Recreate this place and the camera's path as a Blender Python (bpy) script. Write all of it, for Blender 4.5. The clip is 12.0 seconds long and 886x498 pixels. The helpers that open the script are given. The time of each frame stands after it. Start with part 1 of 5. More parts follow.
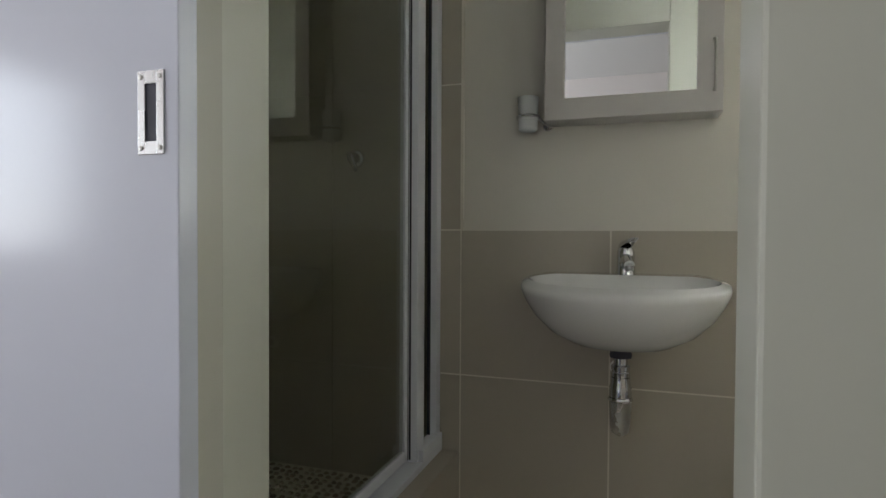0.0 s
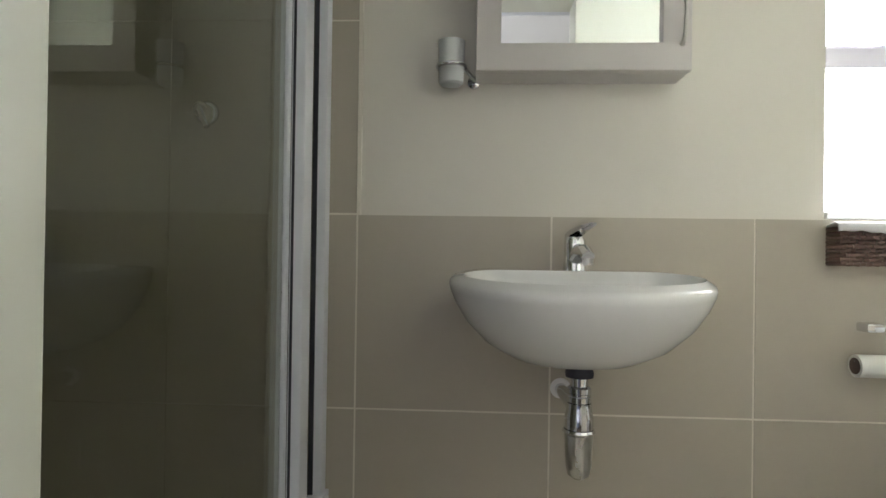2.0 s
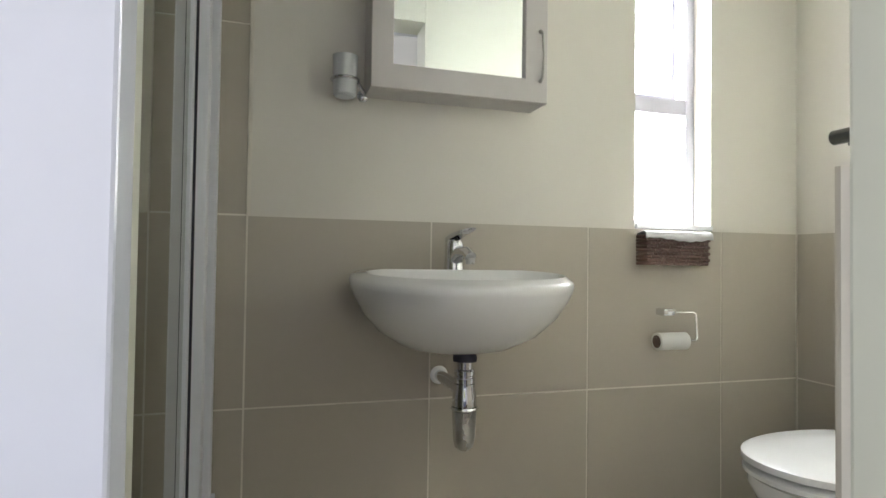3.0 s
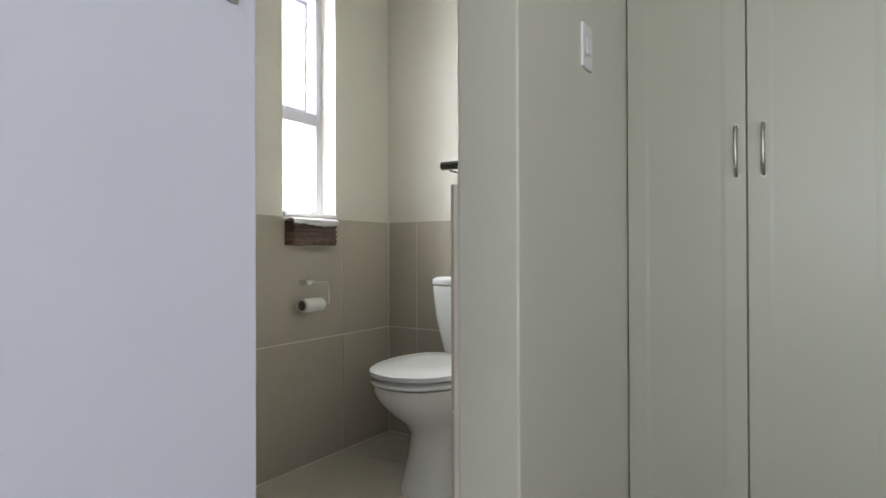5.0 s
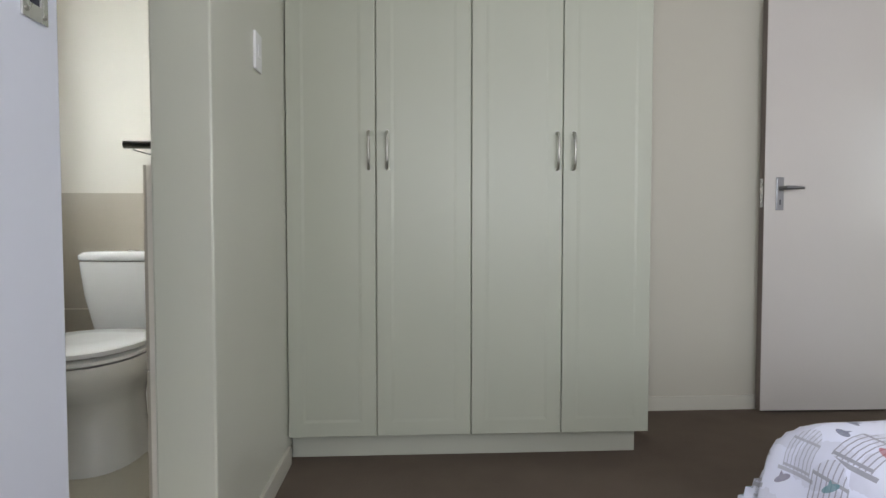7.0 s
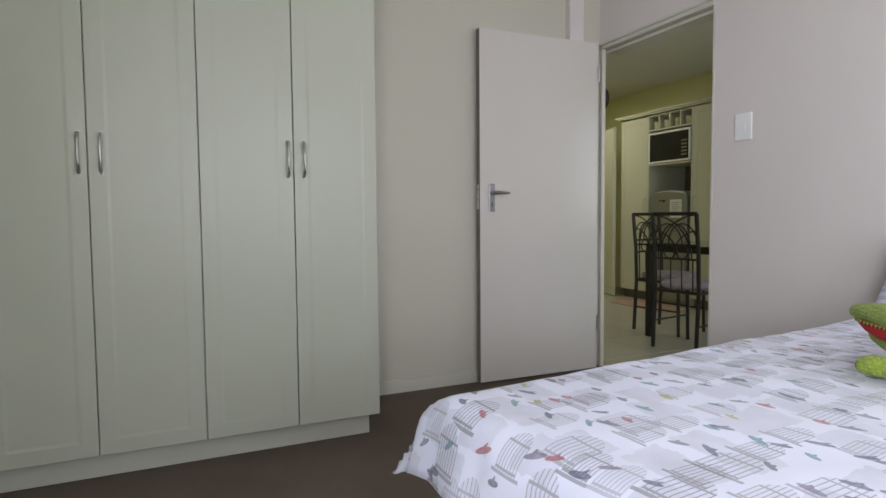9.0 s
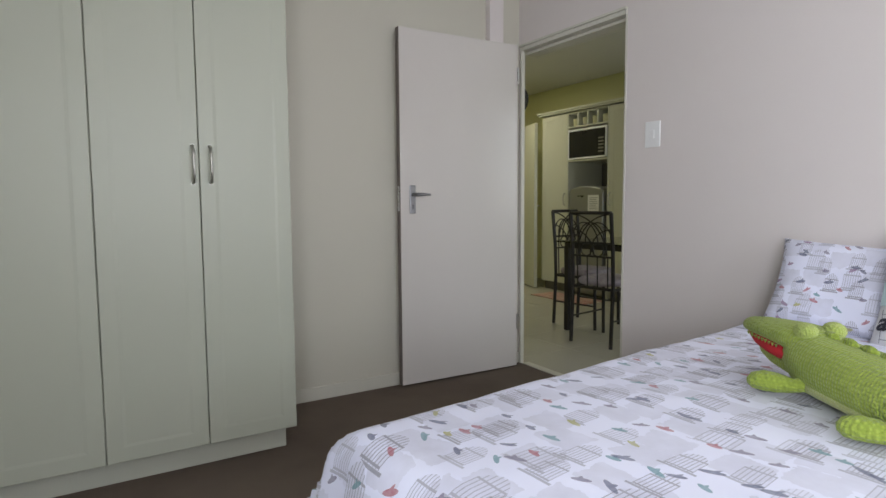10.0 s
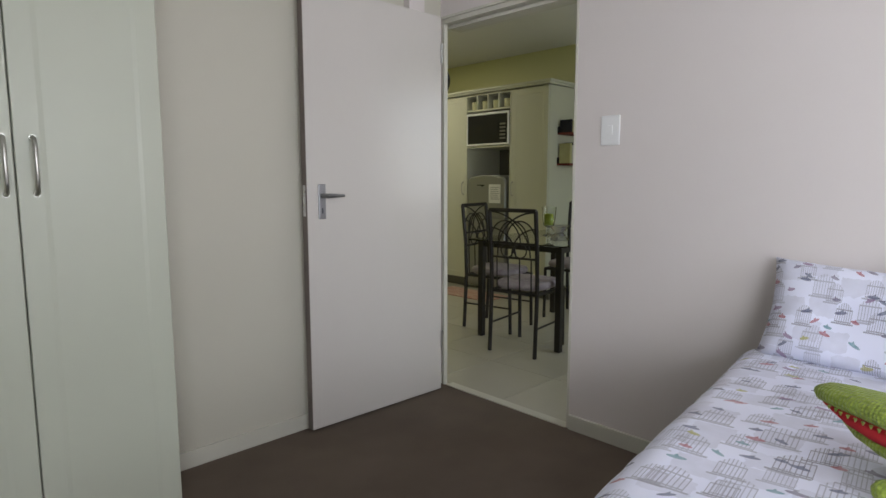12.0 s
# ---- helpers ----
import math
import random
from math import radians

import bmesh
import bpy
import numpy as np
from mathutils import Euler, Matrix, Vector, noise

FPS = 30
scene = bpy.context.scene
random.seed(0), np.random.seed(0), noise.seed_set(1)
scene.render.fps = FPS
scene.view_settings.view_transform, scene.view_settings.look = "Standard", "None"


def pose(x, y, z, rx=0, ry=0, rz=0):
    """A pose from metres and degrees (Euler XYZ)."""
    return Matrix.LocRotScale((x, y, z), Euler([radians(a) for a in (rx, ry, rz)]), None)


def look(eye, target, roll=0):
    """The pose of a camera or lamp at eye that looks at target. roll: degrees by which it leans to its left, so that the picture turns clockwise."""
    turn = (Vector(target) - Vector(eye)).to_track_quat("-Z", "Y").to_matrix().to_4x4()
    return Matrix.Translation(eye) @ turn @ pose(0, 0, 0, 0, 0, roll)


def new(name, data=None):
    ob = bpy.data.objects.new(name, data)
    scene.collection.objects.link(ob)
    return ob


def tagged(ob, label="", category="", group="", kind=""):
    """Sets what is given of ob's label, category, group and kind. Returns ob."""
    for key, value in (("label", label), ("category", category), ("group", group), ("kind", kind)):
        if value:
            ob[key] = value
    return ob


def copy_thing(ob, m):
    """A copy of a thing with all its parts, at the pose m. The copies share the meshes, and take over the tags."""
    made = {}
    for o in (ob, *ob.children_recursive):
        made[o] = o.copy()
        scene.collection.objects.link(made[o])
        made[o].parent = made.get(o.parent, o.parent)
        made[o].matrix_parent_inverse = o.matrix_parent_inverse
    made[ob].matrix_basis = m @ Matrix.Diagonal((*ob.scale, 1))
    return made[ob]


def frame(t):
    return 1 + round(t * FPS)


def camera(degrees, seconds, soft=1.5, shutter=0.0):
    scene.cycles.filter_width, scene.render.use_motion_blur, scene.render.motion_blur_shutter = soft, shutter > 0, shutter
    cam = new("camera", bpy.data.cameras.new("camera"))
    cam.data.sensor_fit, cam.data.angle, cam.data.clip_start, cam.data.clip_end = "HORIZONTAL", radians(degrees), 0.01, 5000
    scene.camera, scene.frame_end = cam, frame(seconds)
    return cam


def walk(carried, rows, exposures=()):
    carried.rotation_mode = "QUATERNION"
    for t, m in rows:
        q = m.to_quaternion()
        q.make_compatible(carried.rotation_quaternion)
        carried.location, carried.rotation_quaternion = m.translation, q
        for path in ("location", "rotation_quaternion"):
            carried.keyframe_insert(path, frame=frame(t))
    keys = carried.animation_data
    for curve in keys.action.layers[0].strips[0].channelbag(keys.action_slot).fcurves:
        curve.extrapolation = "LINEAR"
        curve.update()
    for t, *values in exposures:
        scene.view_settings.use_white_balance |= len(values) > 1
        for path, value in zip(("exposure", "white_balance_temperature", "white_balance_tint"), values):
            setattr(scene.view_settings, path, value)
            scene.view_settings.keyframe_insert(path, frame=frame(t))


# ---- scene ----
cam = camera(74.8, 12.0)
PATH = [
    (0, (0.688, 1.119, 1.047), (-1.207, 0.48, 1.005), 0.3),
    (0.5, (0.509, 1.095, 0.995), (-1.383, 0.446, 0.97), 0.3),
    (1, (0.335, 1.021, 0.969), (-1.592, 0.485, 0.957), 0.5),
    (1.5, (0.24, 0.928, 0.978), (-1.735, 0.613, 0.962), 0.6),
    (2, (0.256, 0.838, 0.975), (-1.739, 0.735, 0.987), 0.8),
    (2.5, (0.299, 0.729, 0.995), (-1.689, 0.951, 0.996), 0.9),
    (2.7, (0.324, 0.676, 0.974), (-1.643, 1.042, 0.997), 0.9),
    (4.5, (0.491, 0.260, 0.927), (-0.892, 1.705, 0.936), 0.0),
    (5, (0.516, 0.154, 0.924), (-0.57, 1.834, 0.937), -0.2),
    (5.5, (0.54, 0.064, 0.925), (-0.235, 1.908, 0.923), -0.1),
    (6, (0.493, -0.007, 0.921), (0.02, 1.936, 0.877), 0.0),
    (6.5, (0.461, -0.106, 0.926), (0.289, 1.885, 0.851), -0.0),
    (7, (0.485, -0.204, 0.926), (0.59, 1.792, 0.848), -0.0),
    (7.5, (0.532, -0.273, 0.918), (0.873, 1.696, 0.85), -0.3),
    (9.5, (0.681, -0.397, 1.022), (1.61, 1.369, 0.884), -0.4),
    (10, (0.703, -0.372, 1.065), (1.739, 1.331, 0.906), -0.4),
    (10.5, (0.698, -0.292, 1.094), (1.859, 1.327, 0.912), -0.3),
    (11, (0.707, -0.157, 1.124), (1.969, 1.381, 0.918), -0.2),
    (11.5, (0.732, 0.032, 1.151), (2.069, 1.503, 0.927), -0.1),
    (12, (0.82, 0.256, 1.183), (2.206, 1.679, 0.947), 0.0),
]
EXPOSURE = [(0, -0.40), (0.5, -0.25), (1.0, 0.12), (1.5, 0.36), (2.0, 0.58), (2.7, 0.62), (4.5, 0.12), (5.5, -0.12), (6.5, -0.08), (7.5, 0.0), (9.5, -0.20), (12, -0.12)]
walk(cam, [(t, look(e, g, r)) for t, e, g, r in PATH], EXPOSURE)

# ---- light ----
world = bpy.data.worlds.new("sky")
scene.world = world
world.use_nodes = True
wn = world.node_tree
sky = wn.nodes.new("ShaderNodeTexSky")
sky.sky_type, sky.sun_disc = "NISHITA", False
sky.sun_elevation, sky.sun_rotation = radians(48), radians(150)
wn.links.new(sky.outputs[0], wn.nodes["Background"].inputs[0])
wn.nodes["Background"].inputs[1].default_value = 0.12


def lamp_area(name, m, sx, sy, power, colour):
    d = bpy.data.lights.new(name, "AREA")
    d.shape, d.size, d.size_y, d.energy, d.color = "RECTANGLE", sx, sy, power, colour
    ob = new(name, d)
    ob.matrix_world = m
    return ob


sun = bpy.data.lights.new("sun", "SUN")
sun.energy, sun.angle, sun.color = 2.0, radians(0.5), (1.0, 0.95, 0.88)
new("sun", sun).matrix_world = look((0, 0, 10), (6.2, -3.6, 2.0))

# daylight through the window behind the walker, the bathroom window and the kitchen window
lamp_area("window_light_bedroom", look((1.60, -2.57, 1.50), (1.60, 0.0, 1.35)), 1.55, 1.1, 42, (0.865, 0.925, 1.0))
# added fill from the side for door wall and bed; no window known
lamp_area("added_fill_bedroom_side", look((-0.10, -1.60, 1.50), (2.0, -1.40, 1.2)), 1.35, 1.1, 74, (0.90, 0.928, 1.0))
lamp_area("window_light_bathroom", look((-2.0, 2.0, 1.90), (0.0, 2.0, 1.40)), 2.4, 2.4, 560, (0.95, 0.98, 1.0))
lamp_area("window_light_kitchen", look((5.2, 0.34, 1.50), (5.0, 3.0, 1.2)), 1.5, 1.1, 16, (0.84, 0.92, 1.0))
lamp_area("kitchen_ceiling_light", look((4.62, 5.20, 2.515), (4.62, 5.201, 0.0)), 0.10, 0.10, 11, (1.0, 0.93, 0.70))


# ---- materials ----
def nodes_of(name):
    m = bpy.data.materials.new(name)
    m.use_nodes = True
    nt = m.node_tree
    return m, nt, nt.nodes["Principled BSDF"]


def mix_rgb(nt, fac, a, b):
    n = nt.nodes.new("ShaderNodeMix")
    n.data_type = "RGBA"
    for sock, v in ((n.inputs[0], fac), (n.inputs[6], a), (n.inputs[7], b)):
        if isinstance(v, (int, float)):
            sock.default_value = v
        elif isinstance(v, tuple):
            sock.default_value = (*v, 1)
        else:
            nt.links.new(v, sock)
    return n.outputs[2]


def math_node(nt, op, a, b=0.0, c=0.0):
    n = nt.nodes.new("ShaderNodeMath")
    n.operation = op
    for sock, v in zip(n.inputs, (a, b, c)):
        if isinstance(v, (int, float)):
            sock.default_value = v
        else:
            nt.links.new(v, sock)
    return n.outputs[0]


def ramp(nt, v, lo, hi):
    n = nt.nodes.new("ShaderNodeMapRange")
    n.inputs[1].default_value, n.inputs[2].default_value = lo, hi
    nt.links.new(v, n.inputs[0])
    return n.outputs[0]


def noise_tex(nt, co, scale, detail=3.0, rough=0.55):
    n = nt.nodes.new("ShaderNodeTexNoise")
    n.inputs["Scale"].default_value, n.inputs["Detail"].default_value, n.inputs["Roughness"].default_value = scale, detail, rough
    nt.links.new(co, n.inputs["Vector"])
    return n.outputs["Fac"]


def coords(nt, scale=(1, 1, 1)):
    g = nt.nodes.new("ShaderNodeNewGeometry")
    if scale == (1, 1, 1):
        return g.outputs["Position"]
    m = nt.nodes.new("ShaderNodeMapping")
    m.inputs["Scale"].default_value = scale
    nt.links.new(g.outputs["Position"], m.inputs[0])
    return m.outputs[0]


def bump(nt, bsdf, height, strength, distance):
    n = nt.nodes.new("ShaderNodeBump")
    n.inputs["Strength"].default_value, n.inputs["Distance"].default_value = strength, distance
    nt.links.new(height, n.inputs["Height"])
    nt.links.new(n.outputs[0], bsdf.inputs["Normal"])


def surface(name, a, b, rough=0.5, spread=0.1, big=1.3, fine=60.0, relief=0.1, depth=0.002, metal=0.0, coat=0.0,
            stretch=(1, 1, 1), per_piece=0.0, spec=0.5):
    """Two colours mixed at two scales, uneven gloss and a fine relief."""
    m, nt, p = nodes_of(name)
    co = coords(nt, stretch)
    n1, n2 = noise_tex(nt, co, big, 4.0), noise_tex(nt, co, fine, 3.0)
    f = math_node(nt, "ADD", math_node(nt, "MULTIPLY", ramp(nt, n1, 0.3, 0.7), 0.65), math_node(nt, "MULTIPLY", n2, 0.35))
    col = mix_rgb(nt, f, a, b)
    if per_piece:
        oi = nt.nodes.new("ShaderNodeObjectInfo")
        h = nt.nodes.new("ShaderNodeHueSaturation")
        nt.links.new(math_node(nt, "MULTIPLY_ADD", oi.outputs["Random"], per_piece, 1 - per_piece / 2), h.inputs["Value"])
        nt.links.new(col, h.inputs["Color"])
        col = h.outputs[0]
    nt.links.new(col, p.inputs["Base Color"])
    nt.links.new(math_node(nt, "MULTIPLY_ADD", n1, spread, rough - spread / 2), p.inputs["Roughness"])
    p.inputs["Metallic"].default_value = metal
    p.inputs["Coat Weight"].default_value = coat
    p.inputs["Specular IOR Level"].default_value = spec
    if relief:
        bump(nt, p, n2, relief, depth)
    return m


M_WALL = surface("wall_paint", (0.765, 0.705, 0.685), (0.725, 0.67, 0.65), 0.42, 0.12, 0.9, 130, 0.12, 0.001)
# wall paint copy, darker and greener: this wall's weaker light is in the colour
M_BACKWALL_SHADED = surface("shaded_back_wall_paint", (0.615, 0.587, 0.502), (0.58, 0.557, 0.472), 0.42, 0.12, 0.9, 130, 0.12, 0.001)
M_BATHPAINT = surface("bath_paint", (0.73, 0.70, 0.63), (0.70, 0.67, 0.60), 0.38, 0.12, 0.9, 130, 0.1, 0.001)
M_PARTITION = surface("partition_paint", (0.69, 0.695, 0.60), (0.66, 0.665, 0.57), 0.30, 0.12, 1.1, 120, 0.1, 0.001)
M_CEIL = surface("ceiling_paint", (0.80, 0.79, 0.77), (0.76, 0.75, 0.73), 0.7, 0.1, 0.8, 90, 0.1, 0.001)
M_TRIM = surface("trim_paint", (0.66, 0.64, 0.56), (0.62, 0.60, 0.52), 0.35, 0.1, 2.0, 90, 0.08, 0.001)
M_WARD = surface("wardrobe_foil", (0.50, 0.515, 0.425), (0.475, 0.495, 0.405), 0.36, 0.05, 1.0, 200, 0.04, 0.0006)
M_CARCASS = surface("carcass_board", (0.55, 0.555, 0.47), (0.52, 0.53, 0.445), 0.45, 0.05, 1.0, 200, 0.04, 0.0006)
M_DOOR = surface("door_enamel", (0.68, 0.642, 0.605), (0.65, 0.612, 0.575), 0.22, 0.08, 1.5, 75, 0.12, 0.0012, stretch=(1, 1, 0.5))
M_SLIDE = surface("sliding_door_enamel", (0.77, 0.80, 0.88), (0.74, 0.77, 0.85), 0.20, 0.10, 1.5, 75, 0.12, 0.001)
M_TILE = surface("taupe_tile", (0.475, 0.435, 0.36), (0.44, 0.40, 0.33), 0.30, 0.10, 2.2, 45, 0.05, 0.0006, per_piece=0.05)
M_GROUT = surface("grout", (0.80, 0.76, 0.68), (0.70, 0.66, 0.58), 0.8, 0.1, 6, 120, 0.2, 0.001)
M_GROUTWET = surface("shower_grout", (0.50, 0.46, 0.37), (0.40, 0.36, 0.29), 0.7, 0.1, 6, 120, 0.2, 0.001)
M_FLOORTILE = surface("floor_tile", (0.60, 0.57, 0.49), (0.54, 0.51, 0.43), 0.22, 0.12, 2.4, 40, 0.05, 0.0006, per_piece=0.05)
M_CARPET = surface("carpet", (0.225, 0.178, 0.142), (0.157, 0.123, 0.098), 0.95, 0.05, 2.2, 420, 0.9, 0.006, spec=0.1)
M_CHROME = surface("chrome", (0.75, 0.76, 0.78), (0.68, 0.69, 0.71), 0.10, 0.06, 8, 60, 0.0, 0.001, metal=1.0)
M_WORNSTEEL = surface("worn_steel", (0.36, 0.36, 0.37), (0.26, 0.26, 0.27), 0.36, 0.12, 9, 160, 0.06, 0.0005, metal=1.0)
M_STEEL = surface("satin_steel", (0.66, 0.66, 0.65), (0.58, 0.58, 0.57), 0.28, 0.1, 8, 160, 0.05, 0.0004, metal=1.0)
M_NICKEL = surface("brushed_nickel", (0.55, 0.54, 0.50), (0.46, 0.45, 0.42), 0.33, 0.1, 9, 180, 0.06, 0.0004, metal=1.0)
M_CERAMIC = surface("white_ceramic", (0.80, 0.80, 0.79), (0.77, 0.77, 0.76), 0.09, 0.05, 2, 40, 0.0, 0.001, coat=0.4)
M_SEAT = surface("white_seat_plastic", (0.80, 0.80, 0.80), (0.77, 0.77, 0.77), 0.20, 0.05, 2, 60, 0.02, 0.0006)
M_ALU = surface("white_aluminium", (0.84, 0.86, 0.92), (0.79, 0.81, 0.87), 0.30, 0.1, 3, 90, 0.04, 0.0006)
# M_ALU darkened and tinted lilac: the backlit dimness is put into the colour
M_WINFRAME_BACKLIT = surface("backlit_white_aluminium", (0.56, 0.55, 0.62), (0.52, 0.51, 0.58), 0.35, 0.1, 3, 90, 0.04, 0.0006)
M_SEAL = surface("dark_gasket", (0.05, 0.05, 0.07), (0.035, 0.035, 0.05), 0.6, 0.1, 5, 90, 0.1, 0.001)
M_PVC = surface("white_switch_plastic", (0.88, 0.88, 0.88), (0.85, 0.85, 0.85), 0.3, 0.05, 4, 90, 0.02, 0.0006)
M_CABINET = surface("cabinet_paint", (0.60, 0.57, 0.55), (0.57, 0.54, 0.52), 0.38, 0.08, 2, 80, 0.08, 0.0008)
M_BLACK = surface("black_plastic", (0.022, 0.022, 0.024), (0.016, 0.016, 0.018), 0.25, 0.1, 4, 90, 0.04, 0.0006)
M_IRON = surface("dark_iron", (0.045, 0.040, 0.040), (0.030, 0.027, 0.027), 0.42, 0.12, 6, 130, 0.2, 0.001, metal=0.4)
M_FRIDGE = surface("silver_fridge", (0.34, 0.34, 0.32), (0.30, 0.30, 0.285), 0.38, 0.06, 1.5, 240, 0.03, 0.0005, metal=0.5)
M_PAPER = surface("paper", (0.78, 0.78, 0.74), (0.74, 0.74, 0.70), 0.8, 0.05, 9, 160, 0.1, 0.0006)
M_KITWALL = surface("kitchen_wall_paint", (0.66, 0.65, 0.34), (0.62, 0.61, 0.31), 0.5, 0.1, 0.9, 110, 0.1, 0.001)
M_KITCAB = surface("kitchen_cabinet_foil", (0.65, 0.65, 0.53), (0.62, 0.62, 0.50), 0.35, 0.06, 1.2, 160, 0.05, 0.0006)
M_MIRROR, _nt, _p = nodes_of("mirror_silver")
_p.inputs["Base Color"].default_value, _p.inputs["Metallic"].default_value, _p.inputs["Roughness"].default_value = (0.90, 0.92, 0.90, 1), 1.0, 0.01


def glass_mat(name, colour, rough=0.0, ior=1.45):
    m, nt, p = nodes_of(name)
    p.inputs["Base Color"].default_value = (*colour, 1)
    p.inputs["Transmission Weight"].default_value = 1.0
    p.inputs["Roughness"].default_value = rough
    p.inputs["IOR"].default_value = ior
    return m


M_GLASS = glass_mat("clear_glass", (0.95, 0.97, 0.96))
M_SHOWERGLASS = glass_mat("shower_glass", (0.87, 0.91, 0.81))
M_FROSTCUP = glass_mat("frosted_tumbler", (0.88, 0.90, 0.90), 0.5, 1.3)
M_FROSTCUP.node_tree.nodes["Principled BSDF"].inputs["Transmission Weight"].default_value = 0.35
M_THIN = glass_mat("thin_sash_glass", (0.98, 0.99, 0.99), 0.0, 1.03)
M_FROST = glass_mat("frosted_glass", (0.93, 0.95, 0.94), 0.45)


# ---- mesh helpers ----
def box(bm, x0, x1, y0, y1, z0, z1, bevel=0.0):
    r = bmesh.ops.create_cube(bm, size=1.0)
    vs = r["verts"]
    for v in vs:
        v.co = Vector(((x0 + x1) / 2 + v.co.x * (x1 - x0), (y0 + y1) / 2 + v.co.y * (y1 - y0), (z0 + z1) / 2 + v.co.z * (z1 - z0)))
    if bevel:
        es = {e for v in vs for e in v.link_edges}
        bmesh.ops.bevel(bm, geom=list(es), offset=bevel, segments=2, profile=0.6, affect="EDGES")
    return bm


def boxes(*specs, bevel=0.0):
    bm = bmesh.new()
    for s in specs:
        b = bmesh.new()
        box(b, *s[:6], s[6] if len(s) > 6 else bevel)
        me = bpy.data.meshes.new("tmp")
        b.to_mesh(me)
        b.free()
        bm.from_mesh(me)
        bpy.data.meshes.remove(me)
    return bm


def tube(bm, pts, r, seg=10, closed=False, caps=True):
    """A round bar along a line of points; r: one radius or one a point."""
    pts = [Vector(p) for p in pts]
    n = len(pts)
    rs = r if isinstance(r, (list, tuple)) else [r] * n
    rings, up = [], None
    for i, p in enumerate(pts):
        a = pts[(i - 1) % n] if closed or i else p
        b = pts[(i + 1) % n] if closed or i < n - 1 else p
        d = (b - a).normalized()
        if up is None:
            up = Vector((0, 0, 1)) if abs(d.z) < 0.9 else Vector((1, 0, 0))
        s = d.cross(up).normalized()
        up = s.cross(d).normalized()
        rings.append([bm.verts.new(p + rs[i] * (math.cos(k * math.tau / seg) * s + math.sin(k * math.tau / seg) * up)) for k in range(seg)])
    m = n if closed else n - 1
    for i in range(m):
        A, B = rings[i], rings[(i + 1) % n]
        for k in range(seg):
            bm.faces.new((A[k], A[(k + 1) % seg], B[(k + 1) % seg], B[k]))
    if caps and not closed:
        bm.faces.new(rings[0][::-1])
        bm.faces.new(rings[-1])
    return bm


def lathe(bm, profile, seg=28, at=(0, 0, 0), axis="Z"):
    """A turned shape from (radius, height) pairs."""
    rings = []
    for r, h in profile:
        ring = []
        for k in range(seg):
            c, s = math.cos(k * math.tau / seg) * r, math.sin(k * math.tau / seg) * r
            p = (c, s, h) if axis == "Z" else ((h, c, s) if axis == "X" else (c, h, s))
            ring.append(bm.verts.new(Vector(at) + Vector(p)))
        rings.append(ring)
    for A, B in zip(rings, rings[1:]):
        for k in range(seg):
            bm.faces.new((A[k], A[(k + 1) % seg], B[(k + 1) % seg], B[k]))
    bm.faces.new(rings[0][::-1])
    bm.faces.new(rings[-1])
    return bm


def loft(bm, rings, cap_lo=True, cap_hi=True):
    vr = [[bm.verts.new(p) for p in r] for r in rings]
    n = len(vr[0])
    for A, B in zip(vr, vr[1:]):
        for k in range(n):
            bm.faces.new((A[k], A[(k + 1) % n], B[(k + 1) % n], B[k]))
    if cap_lo:
        bm.faces.new(vr[0][::-1])
    if cap_hi:
        bm.faces.new(vr[-1])
    return bm


def mesh_of(name, bm, mat, smooth=0.0):
    """smooth: degrees under which edges shade smoothly."""
    bmesh.ops.recalc_face_normals(bm, faces=bm.faces[:])
    if smooth:
        for f in bm.faces:
            f.smooth = True
        for e in bm.edges:
            if len(e.link_faces) == 2 and e.calc_face_angle() > radians(smooth):
                e.smooth = False
    me = bpy.data.meshes.new(name)
    bm.to_mesh(me)
    bm.free()
    me.materials.append(mat)
    return me


def thing(name, label, category, at=(0, 0, 0), rz=0, group=""):
    ob = new(name)
    ob.empty_display_size = 0.05
    ob.matrix_world = pose(*at, 0, 0, rz)
    return tagged(ob, label, category, group)


def part(name, bm, material, parent, label="", smooth=0.0):
    ob = new(name, mesh_of(name, bm, material, smooth))
    ob.parent = parent
    return tagged(ob, label)


def single(name, bm, material, label, category, smooth=0.0, kind="", group=""):
    return tagged(new(name, mesh_of(name, bm, material, smooth)), label, category, group, kind)


def structure(name, bm, material, label="", smooth=0.0):
    return tagged(new(name, mesh_of(name, bm, material, smooth)), label, "", "", "structure")


# ---- the rooms ----
BX, TY, RX, BY = -1.230, 2.366, 3.11, 2.625   # basin wall, toilet wall, bedroom's door wall, bedroom's back wall
CEIL, KCEIL = 2.66, 2.56
BZ = 0.065   # the bathroom floor lies a shallow step above the bedroom carpet
structure("floor", boxes((0.0, RX, -2.5, BY, -0.10, 0.0)), M_CARPET, "brown short-pile carpet on the bedroom floor")
structure("floor_bathroom", boxes((BX - 0.02, 0.0, -0.52, TY, -0.10, BZ - 0.004)), M_GROUT, "grout bed under pale bathroom floor tiles")
structure("floor_kitchen", boxes((RX, 7.2, 0.2, 7.0, -0.10, -0.004)), M_GROUT, "grout bed under pale kitchen floor tiles")
structure("ceiling", boxes((BX - 0.2, RX, -2.6, BY + 0.1, CEIL, CEIL + 0.1)), M_CEIL, "flat white painted bedroom ceiling")
structure("ceiling_kitchen", boxes((RX + 0.121, 7.3, 0.1, 7.1, KCEIL, KCEIL + 0.2), (RX + 0.015, RX + 0.120, 2.60, 7.1, KCEIL, KCEIL + 0.2)), M_CEIL, "flat white painted kitchen ceiling")

